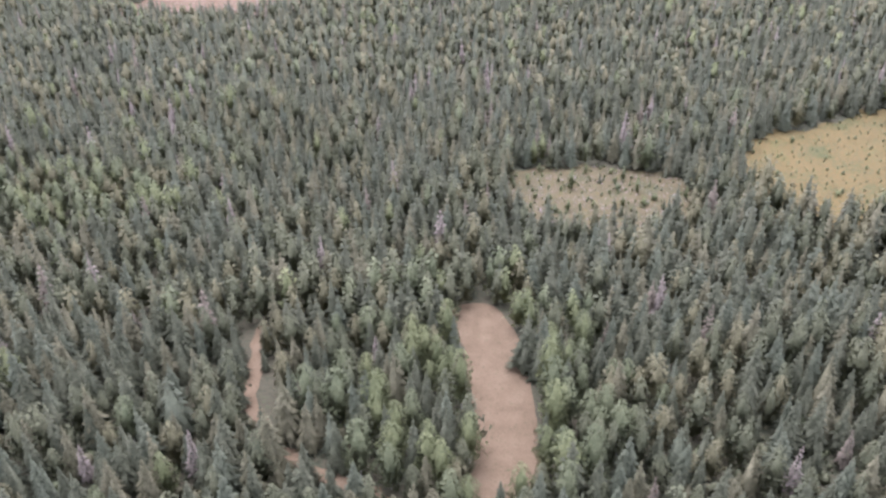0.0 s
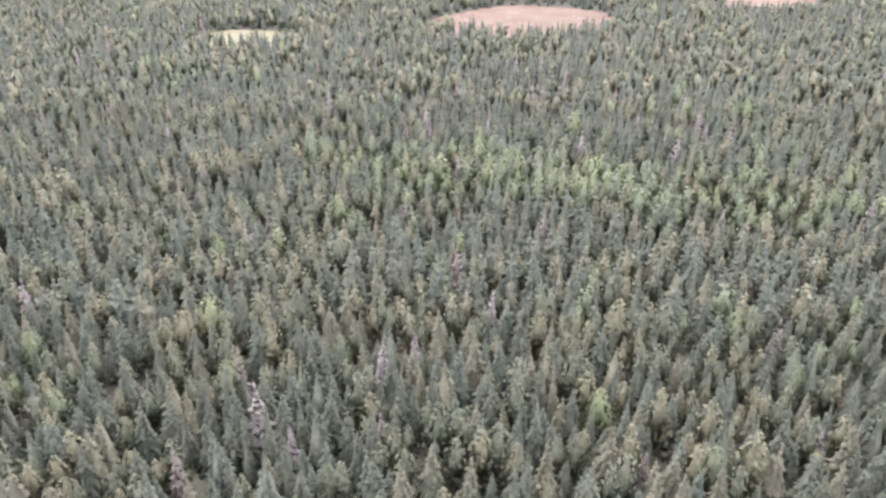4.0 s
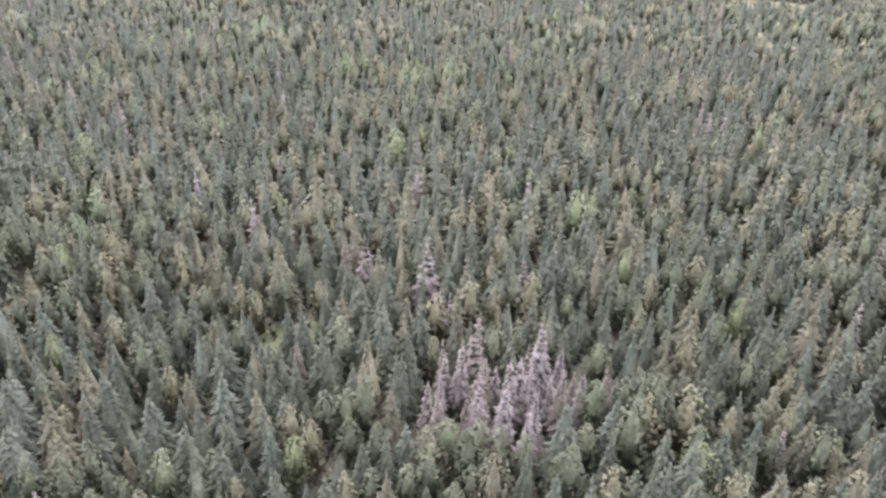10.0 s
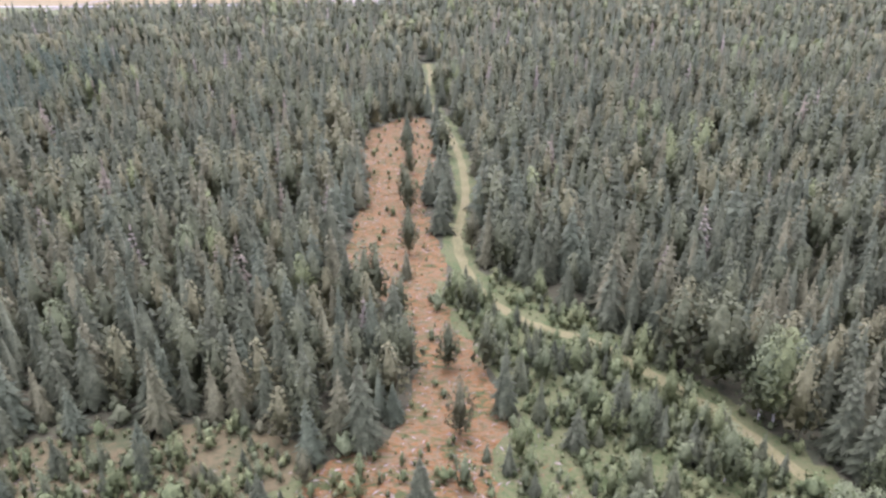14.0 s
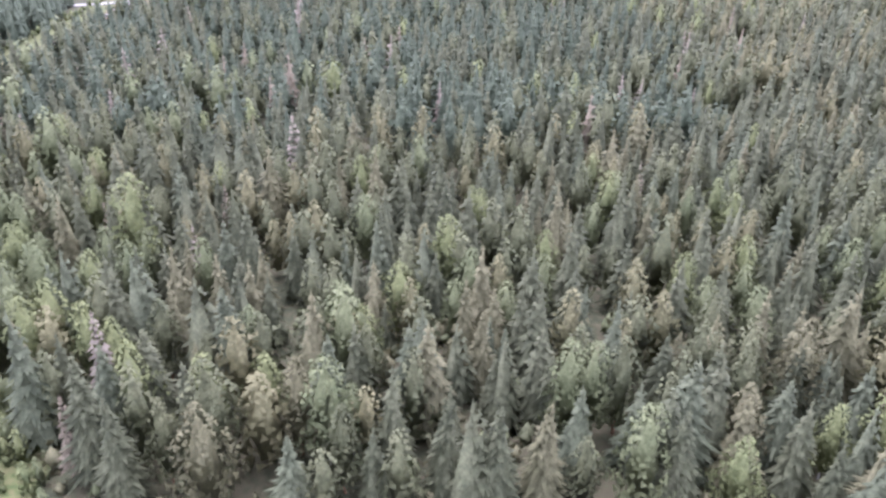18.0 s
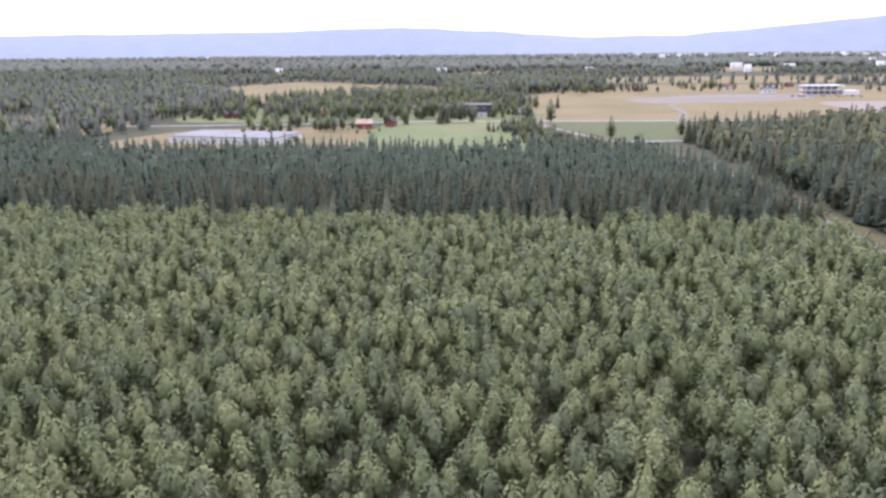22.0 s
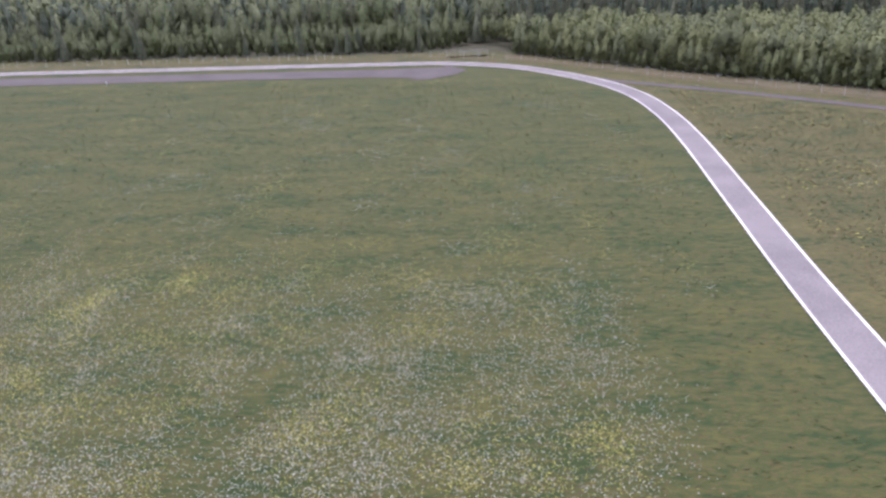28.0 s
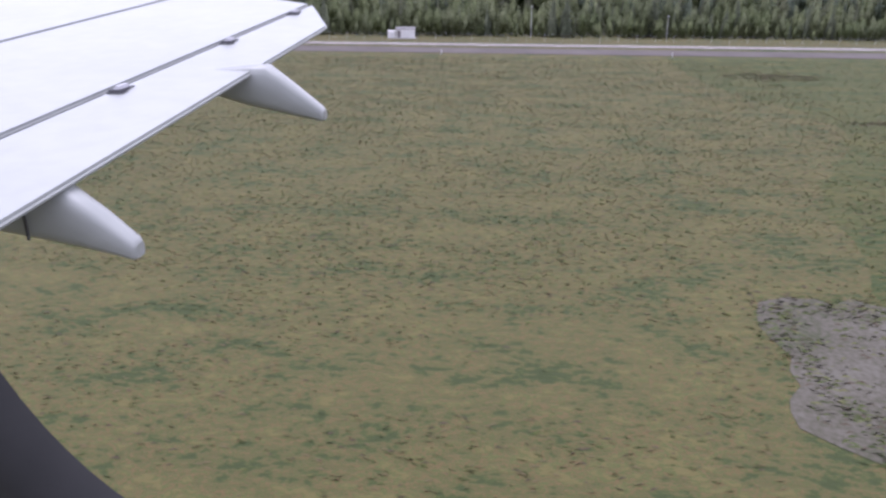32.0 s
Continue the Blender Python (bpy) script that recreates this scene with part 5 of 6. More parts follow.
white, red, ochre = "white board house with pitched roof", "red board house with pitched roof", "ochre board house with dark roof"
for x, y, w, d, h, turn, wall, tiles, text in (
        (-984, 424, 8, 6, 2.6, 10, "white", "roof_red", "white house with red tiled roof"), (-966, 443, 7, 5, 2.6, 60, "white", "roof_dark", white),
        (-950, 404, 7, 5, 2.4, 0, "red", "roof_red", "low red house with red roof"), (-938, 436, 6, 5, 2.6, 30, "ochre", "roof_dark", ochre),
        (-900, 462, 9, 6, 3, 20, "white", "roof_grey", "white house with grey roof"), (-880, 476, 7, 5, 2.6, 0, "red", "roof_dark", red),
        (-844, 408, 6, 5, 2.8, 10, "white", "roof_grey", white), (-846, 432, 9, 5, 2.6, 90, "white", "roof_dark", white),
        (-830, 640, 8, 6, 3, 0, "red", "roof_red", red), (-800, 650, 7, 5, 2.6, 0, "white", "roof_dark", white), (-770, 640, 7, 5, 2.6, 0, "red", "roof_dark", red), (-735, 655, 8, 5, 2.6, 10, "red", "roof_red", red),
        (-655, 672, 9, 6, 3, 0, "white", "roof_red", "white house with red tiled roof"), (-690, 690, 8, 5, 2.6, 0, "ochre", "roof_dark", ochre), (-540, 618, 9, 6, 3, 15, "white", "roof_dark", white), (-528, 626, 6, 5, 2.6, 40, "white", "roof_red", white),
        (-462, 449, 7, 5, 2.6, 20, "red", "roof_dark", red), (-449, 474, 8, 6, 2.8, 10, "white", "roof_grey", white), (-410, 522, 7, 5, 2.8, 0, "white", "roof_dark", white), (-398, 532, 8, 5, 2.8, 20, "white", "roof_grey", white),
        (-374, 566, 10, 7, 3.2, 10, "white", "roof_grey", "large white house with grey roof"), (-391, 494, 6, 5, 2.4, 40, "red", "roof_dark", red), (-380, 506, 7, 5, 2.4, 0, "ochre", "roof_dark", ochre),
        (-610, 700, 8, 6, 2.8, 0, "white", "roof_dark", white), (-588, 716, 7, 5, 2.6, 30, "red", "roof_dark", red), (-640, 620, 10, 6, 3, 0, "white", "roof_grey", white),
        (-480, 640, 8, 6, 3, 0, "white", "roof_dark", white), (-930, 505, 8, 6, 2.8, 15, "white", "roof_dark", white), (-1000, 402, 7, 5, 2.6, 30, "red", "roof_dark", red), (-870, 505, 8, 5, 2.6, 0, "ochre", "roof_red", ochre)):
    house(x, y, w, d, h, h * 0.6, turn, wall, tiles, text)
house(-917, 344, 7, 4.5, 2.6, 2.0, 5, "red", "roof_rust", "red barn with rusty pale sheet roof", "barn", 2, False)
house(-906, 354, 6, 4, 2.4, 1.9, 80, "red", "roof_dark", "red barn with dark roof at a field", "barn", 1, False)
house(-961, 296, 46, 24, 2.6, 0.4, -12, "concrete", "roof_felt", "long white hall with flat grey roof", "hall", 10, False, True)
house(-866, 412, 19, 14, 6.2, 0.4, 0, "black", "roof_dark", "black industrial hall with white base", "hall", 5, False, True)
house(-867, 404, 12, 1.2, 2.4, 0.2, 0, "white", "roof_grey", "white loading porch before the black hall", "porch", 2, False, True)
house(-888, 452, 12, 8, 3.4, 0.3, 0, "white", "roof_grey", "low white workshop with grey roof", "workshop", 4, False, True)
house(-908, 446, 10, 7, 3.2, 0.3, 10, "ochre", "roof_grey", "low workshop with grey roof", "workshop", 3, False, True)
house(-585, 452, 26, 36, 6.0, 0.4, -12, "black", "roof_grey", "large charcoal industrial hall with pale roof", "hall", 6, False, True)
house(-566, 421, 10, 26, 3.4, 0.4, -14, "black", "roof_grey", "low charcoal storage hall", "hall", 3, False, True)
house(-628, 436, 9, 34, 3.6, 0.4, -10, "black", "roof_dark", "long dark lean-to shed", "shed", 2, False, True)
house(-520, 465, 16, 10, 3.5, 0.4, 5, "white", "roof_grey", "white storage shed with flat roof", "shed", 4, False, True)

# white building under construction
site = tagged(new("construction_building"), "unfinished white two-storey building with open bays", "building")
for i in range(3):
    part("slab", boxed(-15, 15, -6, 6, 3.4 * i, 3.4 * i + 0.5), M["white"], site)
for i in range(7):
    for s_ in (-1, 1):
        part("column", boxed(-14.5 + 4.8 * i, -14 + 4.8 * i, s_ * 5.5 - 0.25, s_ * 5.5 + 0.25, 0.5, 6.8), M["white"], site)
part("infill", boxed(-13, 13, -1, 1, 0.5, 6.4), M["roof_grey"], site, "grey inner wall")
site.matrix_basis = pose(-612, 590, 0.1, 0, 0, 6)
part("annex", boxed(15.1, 27, -5, 4, 0.0, 3.2), M["white"], site, "low white annex")


# vehicles, machines and bales, all seen from far off
def vehicle(paint, length, label, category):
    car = tagged(new(category.replace(" ", "_")), label, category)
    w = length * 0.42
    body = part("body", boxed(-length / 2, length / 2, -w / 2, w / 2, 0.16, 0.55, bevel=0.06), paint, car)
    part("cabin", boxed(-length * 0.28, length * 0.25, -w * 0.44, w * 0.44, 0.551, 0.9, bevel=0.1), M["glass"], body)
    for sx in (-0.32, 0.32):
        for sy in (-1, 1):
            bm = rod(bmesh.new(), (sx * length, sy * (w / 2 - 0.08), 0.18), (sx * length, sy * (w / 2 + 0.02), 0.18), 0.18, sides=10)
            part("wheel", bm, M["rubber"], car)
    return car


paints = [("white", material("white_car_paint", ((0.7, 0.7, 0.7), (0.76, 0.76, 0.76)), rough=0.3, bump=0)), ("red", material("red_machine_paint", ((0.5, 0.07, 0.05), (0.58, 0.1, 0.07)), rough=0.4, bump=0)),
          ("orange", material("orange_machine_paint", ((0.6, 0.22, 0.06), (0.66, 0.27, 0.08)), rough=0.4, bump=0)), ("blue", material("blue_tarpaulin", ((0.08, 0.2, 0.45), (0.1, 0.25, 0.52)), rough=0.5, bump=0)), ("grey", material("grey_car_paint", ((0.2, 0.2, 0.21), (0.25, 0.25, 0.26)), rough=0.3, bump=0))]
for n, (name, paint) in enumerate(paints):
    base = vehicle(paint, 2.5, f"small {name} vehicle parked on a gravel yard", "car")
    base.matrix_basis = pose(-575 + 3 * n, 405 + n, 0.1, 0, 0, 20 * n)
    tagged(base, group="parked vehicles")
    for i in range(17):
        a, b = ((-600, 395), (-525, 440)) if i < 9 else (((-905, 425), (-840, 447)) if i < 14 else ((-640, 560), (-590, 575)))
        copy_thing(base, pose(rng.uniform(a[0], b[0]), rng.uniform(a[1], b[1]), 0.1, 0, 0, rng.uniform(0, 360)))
bale = tagged(new("silage_bale"), "white plastic-wrapped silage bale on stubble", "bale", "row of bales")
part("wrap", rod(bmesh.new(), (0, -0.7, 0.75), (0, 0.7, 0.75), 0.75, sides=14), M["white"], bale)
bale.matrix_basis = pose(-521, 520, 0)
for i in range(54):
    copy_thing(bale, pose(-519.4 + 1.7 * (i % 27) + rng.normal(0, 0.15), 520 + (i // 27) * 1.9 + rng.normal(0, 0.2), 0, 0, 0, rng.uniform(-9, 9)))

# garden and field trees round the village
P = np.vstack([np.c_[rng.uniform(-1020, -838, 620), rng.uniform(385, 560, 620)], np.c_[rng.uniform(-930, -905, 14), rng.uniform(318, 360, 14)], np.c_[rng.uniform(-700, -590, 40), rng.uniform(640, 730, 40)],
               np.c_[rng.uniform(-470, -360, 70), rng.uniform(440, 590, 70)], np.c_[rng.uniform(-850, -720, 36), rng.uniform(630, 668, 36)], np.c_[rng.uniform(-560, -500, 18), rng.uniform(605, 650, 18)], np.c_[rng.uniform(-848, -803, 420), rng.uniform(240, 368, 420)]])
scrub = np.arange(len(P)) >= len(P) - 420
scrub_ok = inside(P, [(-836, 240), (-847, 290), (-850, 330), (-846, 366), (-838, 368), (-828, 338), (-818, 308), (-808, 280), (-801, 250), (-799, 240)])
P = P[(near_line(P, CROSS) > 4) & (((near_line(P, ROAD) > 4) & scrub_ok) | ~scrub)]
h = np.where(P[:, 1] < 366, rng.uniform(1.5, 4, len(P)), rng.uniform(5, 10, len(P)))
for x, y, n, wide, tall in ((-838, 292, 60, 7, 4), (-846, 330, 70, 7, 4.5), (-842, 350, 40, 6, 5), (-826, 268, 40, 6, 4), (-928, 334, 12, 5, 8), (-947, 530, 70, 26, 11), (-904, 361, 7, 4, 9), (-877, 369, 9, 5, 11), (-838, 366, 7, 3, 11), (-958, 352, 14, 8, 8), (-952, 316, 12, 7, 7), (-962, 452, 46, 24, 10), (-908, 480, 50, 22, 11), (-850, 470, 24, 12, 10), (-935, 405, 20, 10, 9), (-890, 398, 9, 5, 10), (-820, 640, 60, 28, 11), (-900, 530, 70, 26, 12)):
    Q = rng.normal((x, y), wide, (n, 2))
    Q = Q[(near_line(Q, CROSS) > 3) & (near_line(Q, ROAD) > 4)]
    P, h = np.vstack([P, Q]), np.concatenate([h, tall * rng.uniform(0.7, 1.15, len(Q))])
grove("village_trees", P, h, np.where(rng.random(len(P)) < 0.2, "spruce", "birch"), 1, {"spruce": ["spruce"], "birch": ["birch_dark", "young", "far"]}, "dark leafy garden trees between houses", "trees")
for x, y in ((-778, 636), (-771, 640), (-764, 638), (-728, 660), (-677, 668), (-670, 672), (-662, 673), (-594, 470), (-560, 408), (-552, 412), (-812, 296), (-781, 300), (-783, 304)):
    stand("birch", x, y, float(rng.uniform(7, 10)))
for x, y in ((-780, 290), (-777, 296), (-774, 292), (-771, 299), (-548, 404), (-540, 408), (-785, 287)):
    stand("spruce", x, y, float(rng.uniform(9, 12)))
# white flecks of far towns
P = np.vstack([np.c_[rng.uniform(-300, 1300, 60), rng.uniform(2600, 3600, 60)], np.c_[rng.uniform(-1300, 200, 16), rng.uniform(1100, 2200, 16)]])
V, F = [], []
for i, (x, y) in enumerate(P):
    w, d, t = rng.uniform(4, 10), rng.uniform(4, 8), rng.uniform(14, 18) if y > 2300 else rng.uniform(9, 12)
    V += [(x + sx * w, y + sy * d, z) for z in (0, t) for sx, sy in ((-1, -1), (1, -1), (1, 1), (-1, 1))]
    F += [[8 * i + j for j in q] for q in ((0, 1, 5, 4), (1, 2, 6, 5), (2, 3, 7, 6), (3, 0, 4, 7), (4, 5, 6, 7))]
tagged(new("far_houses", mesh_of("far_houses", V, F, [M["concrete"]])), "scattered white houses of a far town", "houses", kind="stuff")


# ---------------------------------------------------------------- airfield
line = smooth_line(FENCE, 2.6)
posts = line[::1]
fence = tagged(new("perimeter_fence"), "grey wire perimeter fence with thin posts", "fence")
pm = rod(bmesh.new(), (0, 0, 0), (0, 0, 1.25), 0.022, 0.02, 6)
first_post = part("post", pm, M["metal"], fence)
for i, (x, y) in enumerate(posts[:240]):
    ob = first_post if i == 0 else first_post.copy()
    if i:
        scene.collection.objects.link(ob)
    ob.location = (x, y, 0)
for z in (0.4, 0.8, 1.2):
    bm = bmesh.new()
    for a, b in zip(posts[:-1], posts[1:]):
        rod(bm, (*a, z), (*b, z), 0.004, sides=3)
    part("wire", bm, M["metal"], fence)

marker = tagged(new("marker_post"), "leaning orange marker post with white top", "marker post")
part("pole", rod(bmesh.new(), (0, 0, 0), (-0.25, 0, 2.7), 0.075, 0.07, 10), M["orange"], marker)
part("cross_bar", boxed(-0.62, -0.05, -0.06, 0.06, 2.66, 2.76, bevel=0.02), M["white"], marker, "white cross bar")
part("footing", boxed(-0.2, 0.2, -0.2, 0.2, 0, 0.1, bevel=0.03), M["concrete"], marker)
marker.location = (-1146.6, 24.8, 0.045)

hut = tagged(new("equipment_hut"), "small white equipment hut beside the service road", "hut")
part("wall", boxed(0, 3.4, -1, 1, 0.1, 1.75, bevel=0.03), M["white"], hut)
part("roof", boxed(-0.15, 3.55, -1.15, 1.15, 1.752, 1.88, bevel=0.03), M["roof_grey"], hut)
part("door", boxed(0.2, 0.75, -1.03, -0.98, 0.15, 1.4), M["roof_dark"], hut)
part("cabinet", boxed(-1.6, -0.15, -0.7, 0.7, 0.0, 1.35, bevel=0.04), M["white"], hut, "white side cabinet")
part("plinth", boxed(-0.1, 3.5, -1.05, 1.05, 0, 0.098), M["concrete"], hut)
hut.matrix_basis = pose(-1270.5, 139.8, 0.02, 0, 0, 8)
for x, y, h in ((-1246, 143, 5.5), (-1222, 140.5, 4.2)):
    mast = tagged(new("lamp_mast"), "thin grey mast beside the fence", "mast")
    part("pole", rod(bmesh.new(), (0, 0, 0), (0, 0, h), 0.07, 0.04, 8), M["metal"], mast)
    part("lamp_head", boxed(-0.2, 0.2, -0.08, 0.08, h + 0.002, h + 0.12, bevel=0.02), M["metal"], mast)
    mast.location = (x, y, 0)
for x, y in ((-1225, 118), (-1190, 118), (-1155, 118), (-1260, 118)):
    light = tagged(new("edge_light"), "small white edge light in the grass", "light", "edge lights")
    part("stem", rod(bmesh.new(), (0, 0, 0), (0, 0, 0.4), 0.08, 0.06, 8), M["metal"], light)
    part("cap", rod(bmesh.new(), (0, 0, 0.401), (0, 0, 0.6), 0.11, 0.06, 8), M["white"], light)
    light.location = (x, y, 0.03)


# felled birches, brushwood and stones at the plantation's edge
def log(x, y, length, turn, r=0.16, mat="log", label="pale felled birch log in the grass", z=None):
    ob = tagged(new("log"), label, "log", "felled logs")
    bm = rod(bmesh.new(), (-length / 2, 0, 0), (length / 2, 0, 0), r, r * 0.7, 9)
    part("stem", bm, M[mat], ob)
    bm = bmesh.new()
    for k in range(3):
        s_ = -length * 0.3 + k * length * 0.3
        rod(bm, (s_, 0, r * 0.5), (s_ + 0.3, 0.25 * (-1) ** k, r + 0.3), 0.03, 0.015, 5)
    part("branch", bm, M[mat], ob)
    ob.matrix_basis = pose(x, y, (z or 0.06) + r * 0.8, 0, 0, turn)
    return ob


for k in range(5):
    log(-971.6 + 0.2 * k, 49.0 + 0.22 * k, 2.9 - 0.2 * k, -38 + 3 * k, 0.085, z=0.06 + 0.05 * (k % 2))
log(-964.0, 43.6, 3.2, -35, 0.12)
log(-961.8, 44.2, 3.0, 60, 0.14)
log(-962.4, 43.4, 2.2, 52, 0.13)
log(-961.4, 43.0, 2.4, -8, 0.11)
log(-959.2, 43.0, 1.3, 20, 0.16)
for k in range(9):
    log(-969 + rng.uniform(-2, 1.5), 54.6 + rng.uniform(-1, 1), rng.uniform(1, 2.2), rng.uniform(-60, 20), 0.05, "twig", "thin grey brushwood stick on bare soil")


def sprigs(name, q, count, size, mats, label, tall=0.25, flat=0.5, keep=None, category="grass", lying=0.0):
    """Many small blades or sticks over a piece of ground."""
    q_ = np.array(q, float)
    P = np.c_[rng.uniform(q_[:, 0].min(), q_[:, 0].max(), count), rng.uniform(q_[:, 1].min(), q_[:, 1].max(), count)]
    P = P[inside(P, q)]
    if keep is not None:
        P = P[keep(P)]
    n = len(P)
    a, e, t = rng.uniform(0, 6.28, n), size * rng.uniform(0.5, 1.5, n), tall * rng.uniform(0.3, 1.4, n)
    if lying:
        a, e = rng.normal(0, lying, n) + np.pi * (rng.random(n) < 0.5), e * 1.5
    dx, dy = np.cos(a) * e, np.sin(a) * e
    v = np.stack([np.c_[P[:, 0] - dx, P[:, 1] - dy, np.full(n, 0.05)], np.c_[P[:, 0] + dx, P[:, 1] + dy, np.full(n, 0.05)], np.c_[P[:, 0] - dy * flat, P[:, 1] + dx * flat, 0.06 + t]], 1)
    i = rng.integers(0, len(mats), n)
    up = np.tile((0, 0, 1.0), (3 * n, 1))
    ob = new(name, mesh_of(name, v.reshape(-1, 3), facing(v.reshape(-1, 3), np.arange(3 * n).reshape(-1, 3), up), [M[m] for m in mats], i, np.tile((0, 0, 1.0), 3 * n)))
    return tagged(ob, label, category, kind="stuff")


sprigs("brushwood", CUT, 9000, 0.35, ["twig", "heath", "slash"], "scattered brushwood and stumps on the clear-cut", 0.08, 0.25, category="brushwood")
sprigs("brushwood_front", CUT_FRONT, 5000, 0.35, ["twig", "heath", "grasstrack", "slash"], "brushwood and dry grass on felled ground", 0.08, 0.3, category="brushwood")
sprigs("heath_tufts", HEATH, 4500, 0.4, ["heath", "verge", "bog", "twig"], "heather and dry grass tufts", 0.06, 0.5)
sprigs("bog_tufts", BOG, 6000, 0.45, ["bog", "verge", "heath"], "ochre sedge tufts on the bog", 0.06, 0.5)
sprigs("clear_cut_litter", REDCUT, 9000, 0.7, ["redcut", "twig", "heath", "verge"], "litter and stumps on the red clear-cut", 0.08, 0.4, category="brushwood")
sprigs("field_clods", FIELD, 2500, 0.2, ["soil", "heath"], "clods and dry grass on the small field", 0.06, 0.5)
sprigs("brushwood_patch", SLASH_PATCH, 3500, 0.25, ["twig", "brown", "tuft", "verge", "tuft"], "brown brushwood under the birches", 0.06, 0.3, category="brushwood")
NEAR_GRASS = [(-960, 18), (-1000, 52), (-1040, 84), (-1068, 105), (-1068, 20), (-1010, 16)]
FAR_GRASS = [(-1075, 14), (-1075, 95), (-1085, 112), (-1105, 114), (-1340, 117), (-1340, 34), (-1240, 33), (-1150, 32), (-1135, 22), (-1120, 14)]
sprigs("grass_tufts", NEAR_GRASS, 90000, 0.096, ["tuft", "tuft", "verge", "heath"], "green and dry grass tufts on the airfield", 0.03, 0.28, lying=0.3)
sprigs("grass_tufts_west", FAR_GRASS, 115000, 0.096, ["tuft", "tuft", "tuft", "verge", "brown"], "green and dry grass tufts beside the strip", 0.03, 0.28, lying=0.3)


def drifts(name, mat, spots, label):
    """Flowers in drifts: spots of x, y, length, depth and number."""
    P = np.vstack([np.c_[rng.normal(x, w, n), rng.normal(y, d, n)] for x, y, w, d, n in spots])
    P = P[inside(P, AIRFIELD) & (near_line(P, PERIMETER) > 1.1) & (near_line(P, TAXI) > 1.8)]
    n = len(P)
    a, e = rng.uniform(0, 6.28, n), 0.03 * rng.uniform(0.6, 1.6, n)
    dx, dy = np.cos(a) * e, np.sin(a) * e
    z = rng.uniform(0.07, 0.2, n)
    v = np.stack([np.c_[P[:, 0] - dx, P[:, 1] - dy, z], np.c_[P[:, 0] + dx, P[:, 1] + dy, z], np.c_[P[:, 0] - dy * 1.5, P[:, 1] + dx * 1.5, z + 0.02]], 1)
    ob = new(name, mesh_of(name, v.reshape(-1, 3), facing(v.reshape(-1, 3), np.arange(3 * n).reshape(-1, 3), np.tile((0, 0, 1.0), (3 * n, 1))), [M[mat]], None, np.tile((0, 0, 1.0), 3 * n)))
    return tagged(ob, label, "flowers", kind="stuff")


def spots(count, x0, x1, y0, y1, dense):
    return [(rng.uniform(x0, x1), y0 + (y1 - y0) * rng.random() ** 1.4, rng.uniform(0.5, 1.7), rng.uniform(0.7, 2.2), int(rng.uniform(0.5, 2.0) * 3.4 * dense)) for _ in range(count)]


beside = smooth_line(PERIMETER, 2.2)
beside = beside[beside[:, 1] > 20]
roadside = [(x + o, y - 0.8 * o, rng.uniform(0.4, 1.2), rng.uniform(0.3, 0.9), int(rng.uniform(20, 150))) for x, y in beside for o in (rng.uniform(-3.4, -1.6), rng.uniform(1.6, 9.0))]
drifts("daisies", "daisy", roadside[::2] + spots(420, -1135, -1084, 24, 45, 19) + spots(120, -1140, -1076, 42, 100, 22) + spots(110, -1066, -975, 24, 95, 22), "drifts of small white flowers in the meadow")
drifts("buttercups", "buttercup", roadside[1::2] + roadside[0::4] + spots(70, -1126, -1086, 24, 46, 60) + spots(110, -1140, -1076, 44, 116, 24) + spots(100, -1066, -975, 24, 95, 20) + spots(40, -1300, -1100, 110, 117, 20), "yellow flowers in the meadow grass")
sprigs("gravel_weeds", [(-1150, 30), (-1236, 32), (-1236, 14), (-1150, 14)], 16000, 0.112, ["tuft", "tuft", "brown"], "weeds growing through the gravel", 0.04, 0.28, lambda P: lumps(P, 7, 51) + 0.5 * lumps(P, 2, 52) > 0.25, lying=0.3)

STRIP_RIM = [(-1150, 30), (-1164, 31), (-1177, 31.3), (-1194, 30.4), (-1205, 30.7), (-1211, 31), (-1222, 31.6), (-1236, 32), (-1236.5, 27), (-1235, 20)]
WIDE_RIM = [(-1130, 20), (-1130, 36), (-1250, 38), (-1250, 20)]
sprigs("rim_grass", WIDE_RIM, 60000, 0.12, ["tuft", "tuft", "brown", "verge"], "ragged grass along the gravel's rim", 0.04, 0.28, lambda P: near_line(P, STRIP_RIM) < np.abs(rng.normal(0, 0.9, len(P))), lying=0.3)
PATCH_RIM = [(-1151, 27.5), (-1147, 31), (-1142, 30.6), (-1137.5, 29), (-1136.5, 26), (-1144, 23.5), (-1151, 27.5)]
sprigs("patch_grass", WIDE_RIM, 40000, 0.112, ["tuft", "tuft", "brown"], "grass growing into the brown patch", 0.04, 0.28, lambda P: near_line(P, PATCH_RIM) < np.abs(rng.normal(0, 0.8, len(P))), lying=0.3)
WORN = ((-1186, 40, 9, 1.5), (-1199, 38, 6, 1.4), (-1213, 72, 3, 1.8), (-1216, 100, 5, 2.5))


def worn(P):
    """Where the turf is worn through, with ragged rims."""
    near = np.full(len(P), 9.0)
    for x, y, w, d in WORN:
        near = np.minimum(near, np.hypot((P[:, 0] - x) / w, (P[:, 1] - y) / d))
    return near + 0.35 * lumps(P, 4, 95) + rng.normal(0, 0.25, len(P)) < 0.95


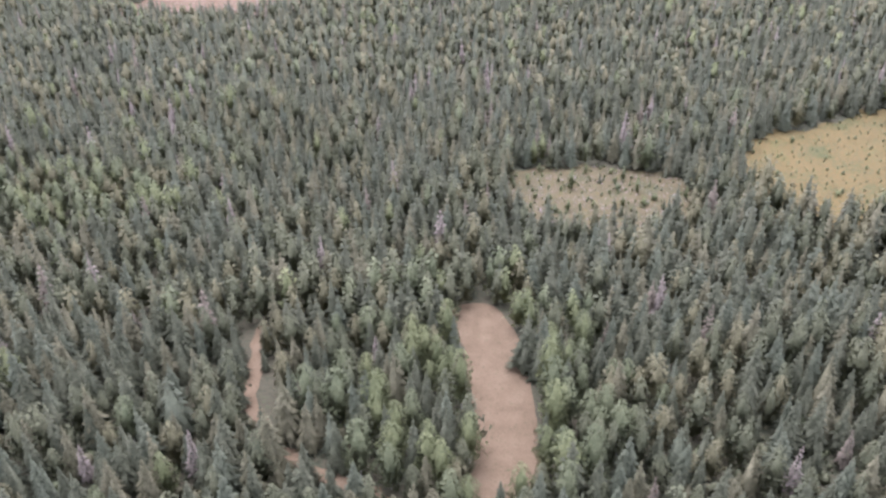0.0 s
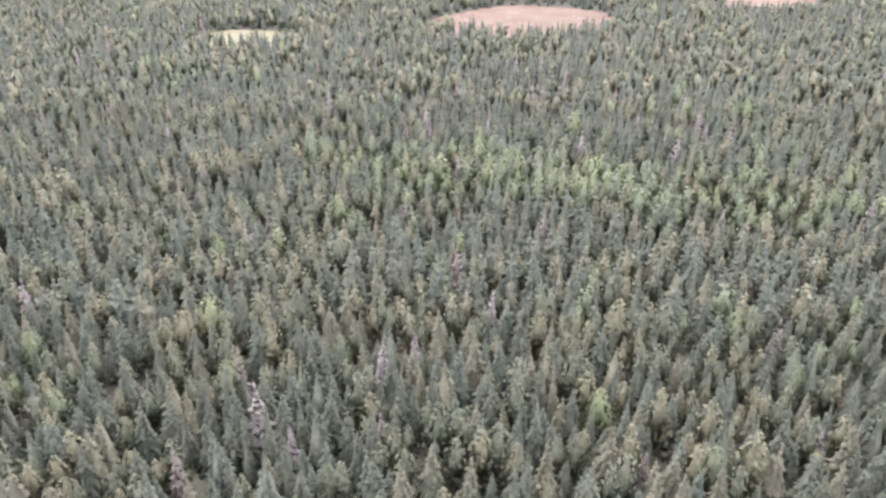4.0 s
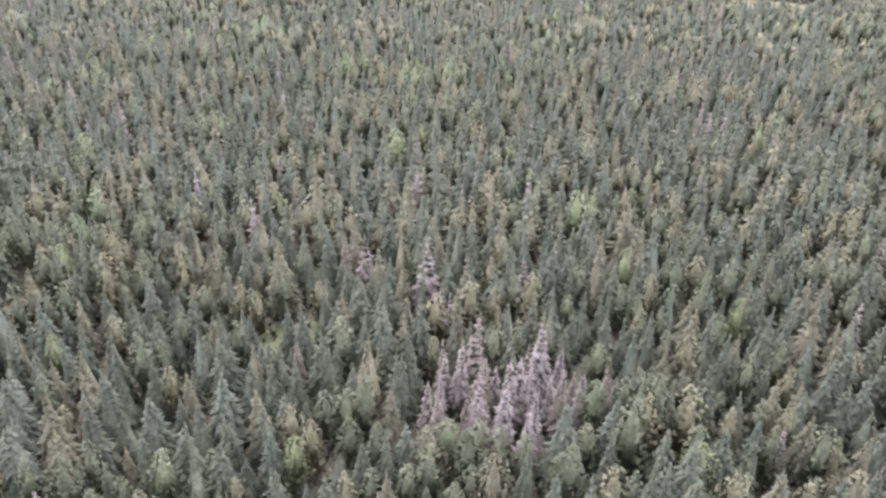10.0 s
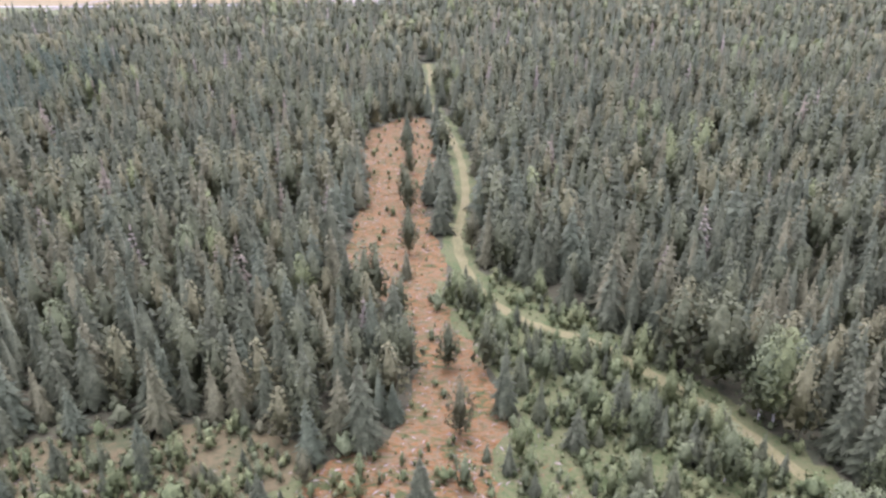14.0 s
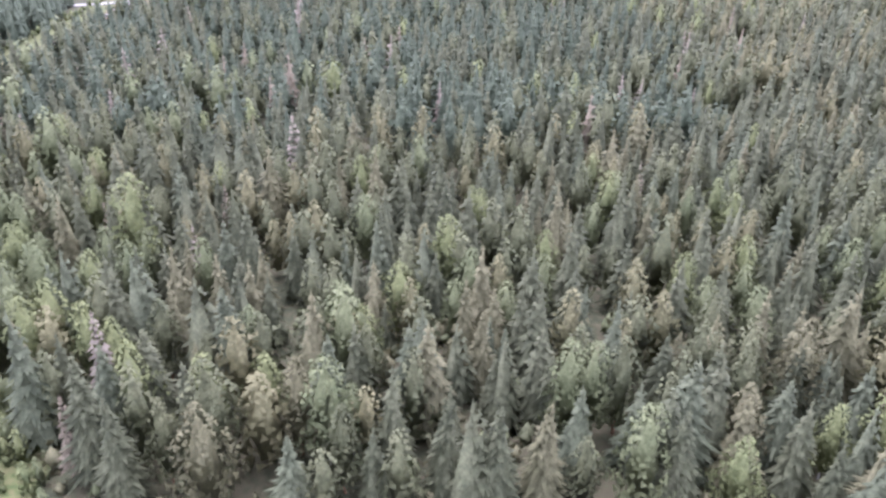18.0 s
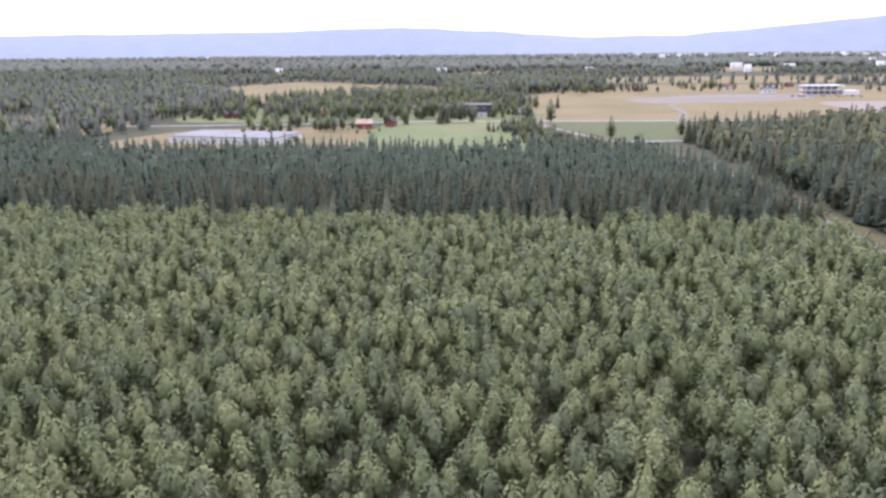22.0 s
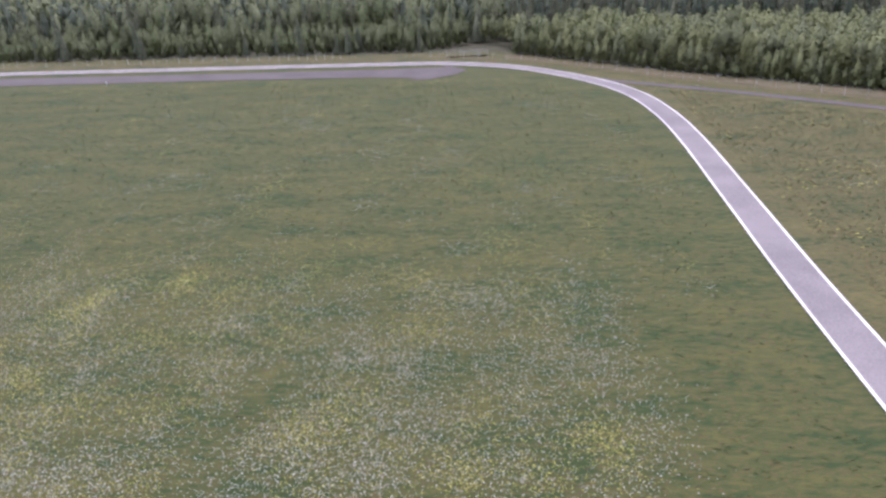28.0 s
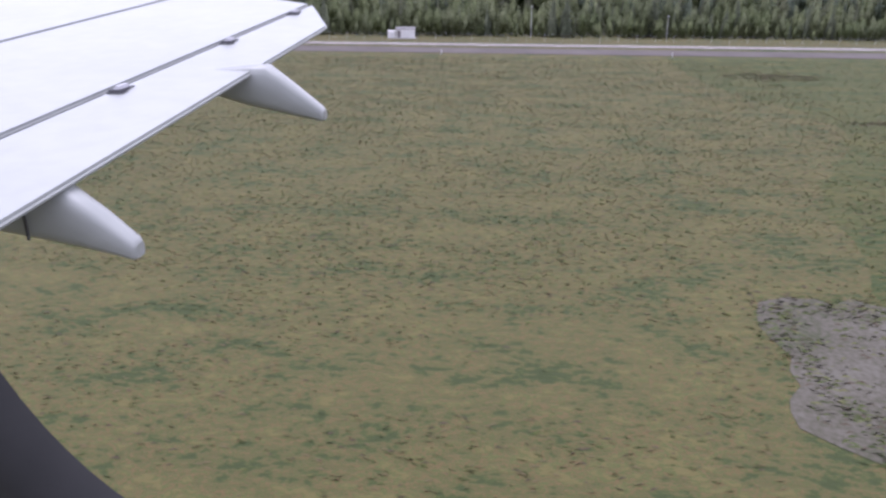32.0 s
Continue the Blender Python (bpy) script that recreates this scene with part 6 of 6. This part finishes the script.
sprigs("worn_turf", [(-1105, 33), (-1105, 106), (-1225, 106), (-1225, 33)], 420000, 0.11, ["brown", "brown", "tuft"], "worn brown patches in the meadow turf", 0.02, 0.35, worn, "soil", 0.35)
WEST_MEADOW = [(-1216, 34), (-1216, 112), (-1335, 114), (-1335, 14), (-1240, 14), (-1238, 33)]
sprigs("dry_tufts", WEST_MEADOW, 70000, 0.1, ["heath", "heath", "tuft", "brown"], "brown dry grass on the worn meadow", 0.03, 0.28, lambda P: lumps(P * (0.4, 1), 16, 81) + 0.6 * lumps(P * (0.3, 1), 5, 82) + rng.normal(0, 0.4, len(P)) > -0.3, lying=0.3)
sprigs("dry_streaks", NEAR_GRASS, 60000, 0.104, ["heath", "buttercup", "grasstrack", "tuft"], "ochre dry grass in the meadow", 0.03, 0.28, lambda P: lumps(P * (0.4, 1), 12, 83) + rng.normal(0, 0.4, len(P)) > 0.5, lying=0.3)


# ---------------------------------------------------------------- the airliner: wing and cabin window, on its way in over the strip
shell = material("white_aircraft_paint", ((0.25, 0.262, 0.246), (0.282, 0.294, 0.276)), (0.6, 5.0), 0.32, 0.02)
belly = material("grey_aircraft_paint", ((0.4, 0.4, 0.415), (0.45, 0.45, 0.465)), (0.6, 5.0), 0.35, 0.02)
seam = material("dark_seal", ((0.05, 0.05, 0.055), (0.08, 0.08, 0.085)), (1, 8), 0.6, 0.0)
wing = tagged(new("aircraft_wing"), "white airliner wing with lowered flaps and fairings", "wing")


def slab(points, thick):
    """A wing panel from its plan, on the rising plane of the wing, with rounded rims."""
    bm = bmesh.new()
    top = [bm.verts.new((x, y, -1.5 + 0.09 * y)) for x, y in points]
    low = [bm.verts.new((v.co.x, v.co.y, v.co.z - thick)) for v in top]
    bm.faces.new(top)
    bm.faces.new(low[::-1])
    for i in range(4):
        bm.faces.new((top[i], low[i], low[(i + 1) % 4], top[(i + 1) % 4]))
    bmesh.ops.recalc_face_normals(bm, faces=bm.faces)
    bmesh.ops.bevel(bm, geom=list(bm.edges), offset=0.02, segments=2, affect="EDGES")
    return bm


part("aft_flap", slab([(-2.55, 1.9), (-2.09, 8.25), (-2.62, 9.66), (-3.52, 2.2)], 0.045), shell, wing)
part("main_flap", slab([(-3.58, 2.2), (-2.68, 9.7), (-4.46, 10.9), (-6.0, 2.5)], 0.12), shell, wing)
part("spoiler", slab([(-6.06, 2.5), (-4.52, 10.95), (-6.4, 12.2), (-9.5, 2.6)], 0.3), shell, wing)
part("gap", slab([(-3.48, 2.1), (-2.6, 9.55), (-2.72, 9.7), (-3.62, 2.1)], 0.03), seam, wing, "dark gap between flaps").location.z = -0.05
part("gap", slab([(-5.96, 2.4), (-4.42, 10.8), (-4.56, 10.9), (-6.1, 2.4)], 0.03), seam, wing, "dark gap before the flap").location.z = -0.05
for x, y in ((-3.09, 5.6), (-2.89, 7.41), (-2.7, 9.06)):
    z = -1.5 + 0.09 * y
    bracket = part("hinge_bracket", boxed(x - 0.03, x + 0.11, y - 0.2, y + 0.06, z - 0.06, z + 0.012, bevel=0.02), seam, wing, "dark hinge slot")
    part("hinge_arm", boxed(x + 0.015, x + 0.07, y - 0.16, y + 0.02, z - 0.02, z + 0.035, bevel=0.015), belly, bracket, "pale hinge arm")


def fairing(y, stations, half):
    """A tapering canoe body: stations of x, top and bottom."""
    bm = bmesh.new()
    ringed = []
    for n, (x, top, low) in enumerate(stations):
        w = half * (1 - 0.62 * (n / (len(stations) - 1)) ** 1.3)
        c, hh = (top + low) / 2, (top - low) / 2
        ringed.append([bm.verts.new((x, y + w * math.copysign(abs(math.cos(a)) ** 0.6, math.cos(a)), c + hh * math.copysign(abs(math.sin(a)) ** 0.6, math.sin(a)))) for a in np.arange(16) * math.tau / 16])
    for a, b in zip(ringed[:-1], ringed[1:]):
        for i in range(16):
            bm.faces.new((a[i], a[(i + 1) % 16], b[(i + 1) % 16], b[i]))
    bm.faces.new(ringed[-1])
    bm.faces.new(ringed[0][::-1])
    bmesh.ops.recalc_face_normals(bm, faces=bm.faces)
    for f_ in bm.faces:
        f_.smooth = len(f_.verts) == 4
    return bm


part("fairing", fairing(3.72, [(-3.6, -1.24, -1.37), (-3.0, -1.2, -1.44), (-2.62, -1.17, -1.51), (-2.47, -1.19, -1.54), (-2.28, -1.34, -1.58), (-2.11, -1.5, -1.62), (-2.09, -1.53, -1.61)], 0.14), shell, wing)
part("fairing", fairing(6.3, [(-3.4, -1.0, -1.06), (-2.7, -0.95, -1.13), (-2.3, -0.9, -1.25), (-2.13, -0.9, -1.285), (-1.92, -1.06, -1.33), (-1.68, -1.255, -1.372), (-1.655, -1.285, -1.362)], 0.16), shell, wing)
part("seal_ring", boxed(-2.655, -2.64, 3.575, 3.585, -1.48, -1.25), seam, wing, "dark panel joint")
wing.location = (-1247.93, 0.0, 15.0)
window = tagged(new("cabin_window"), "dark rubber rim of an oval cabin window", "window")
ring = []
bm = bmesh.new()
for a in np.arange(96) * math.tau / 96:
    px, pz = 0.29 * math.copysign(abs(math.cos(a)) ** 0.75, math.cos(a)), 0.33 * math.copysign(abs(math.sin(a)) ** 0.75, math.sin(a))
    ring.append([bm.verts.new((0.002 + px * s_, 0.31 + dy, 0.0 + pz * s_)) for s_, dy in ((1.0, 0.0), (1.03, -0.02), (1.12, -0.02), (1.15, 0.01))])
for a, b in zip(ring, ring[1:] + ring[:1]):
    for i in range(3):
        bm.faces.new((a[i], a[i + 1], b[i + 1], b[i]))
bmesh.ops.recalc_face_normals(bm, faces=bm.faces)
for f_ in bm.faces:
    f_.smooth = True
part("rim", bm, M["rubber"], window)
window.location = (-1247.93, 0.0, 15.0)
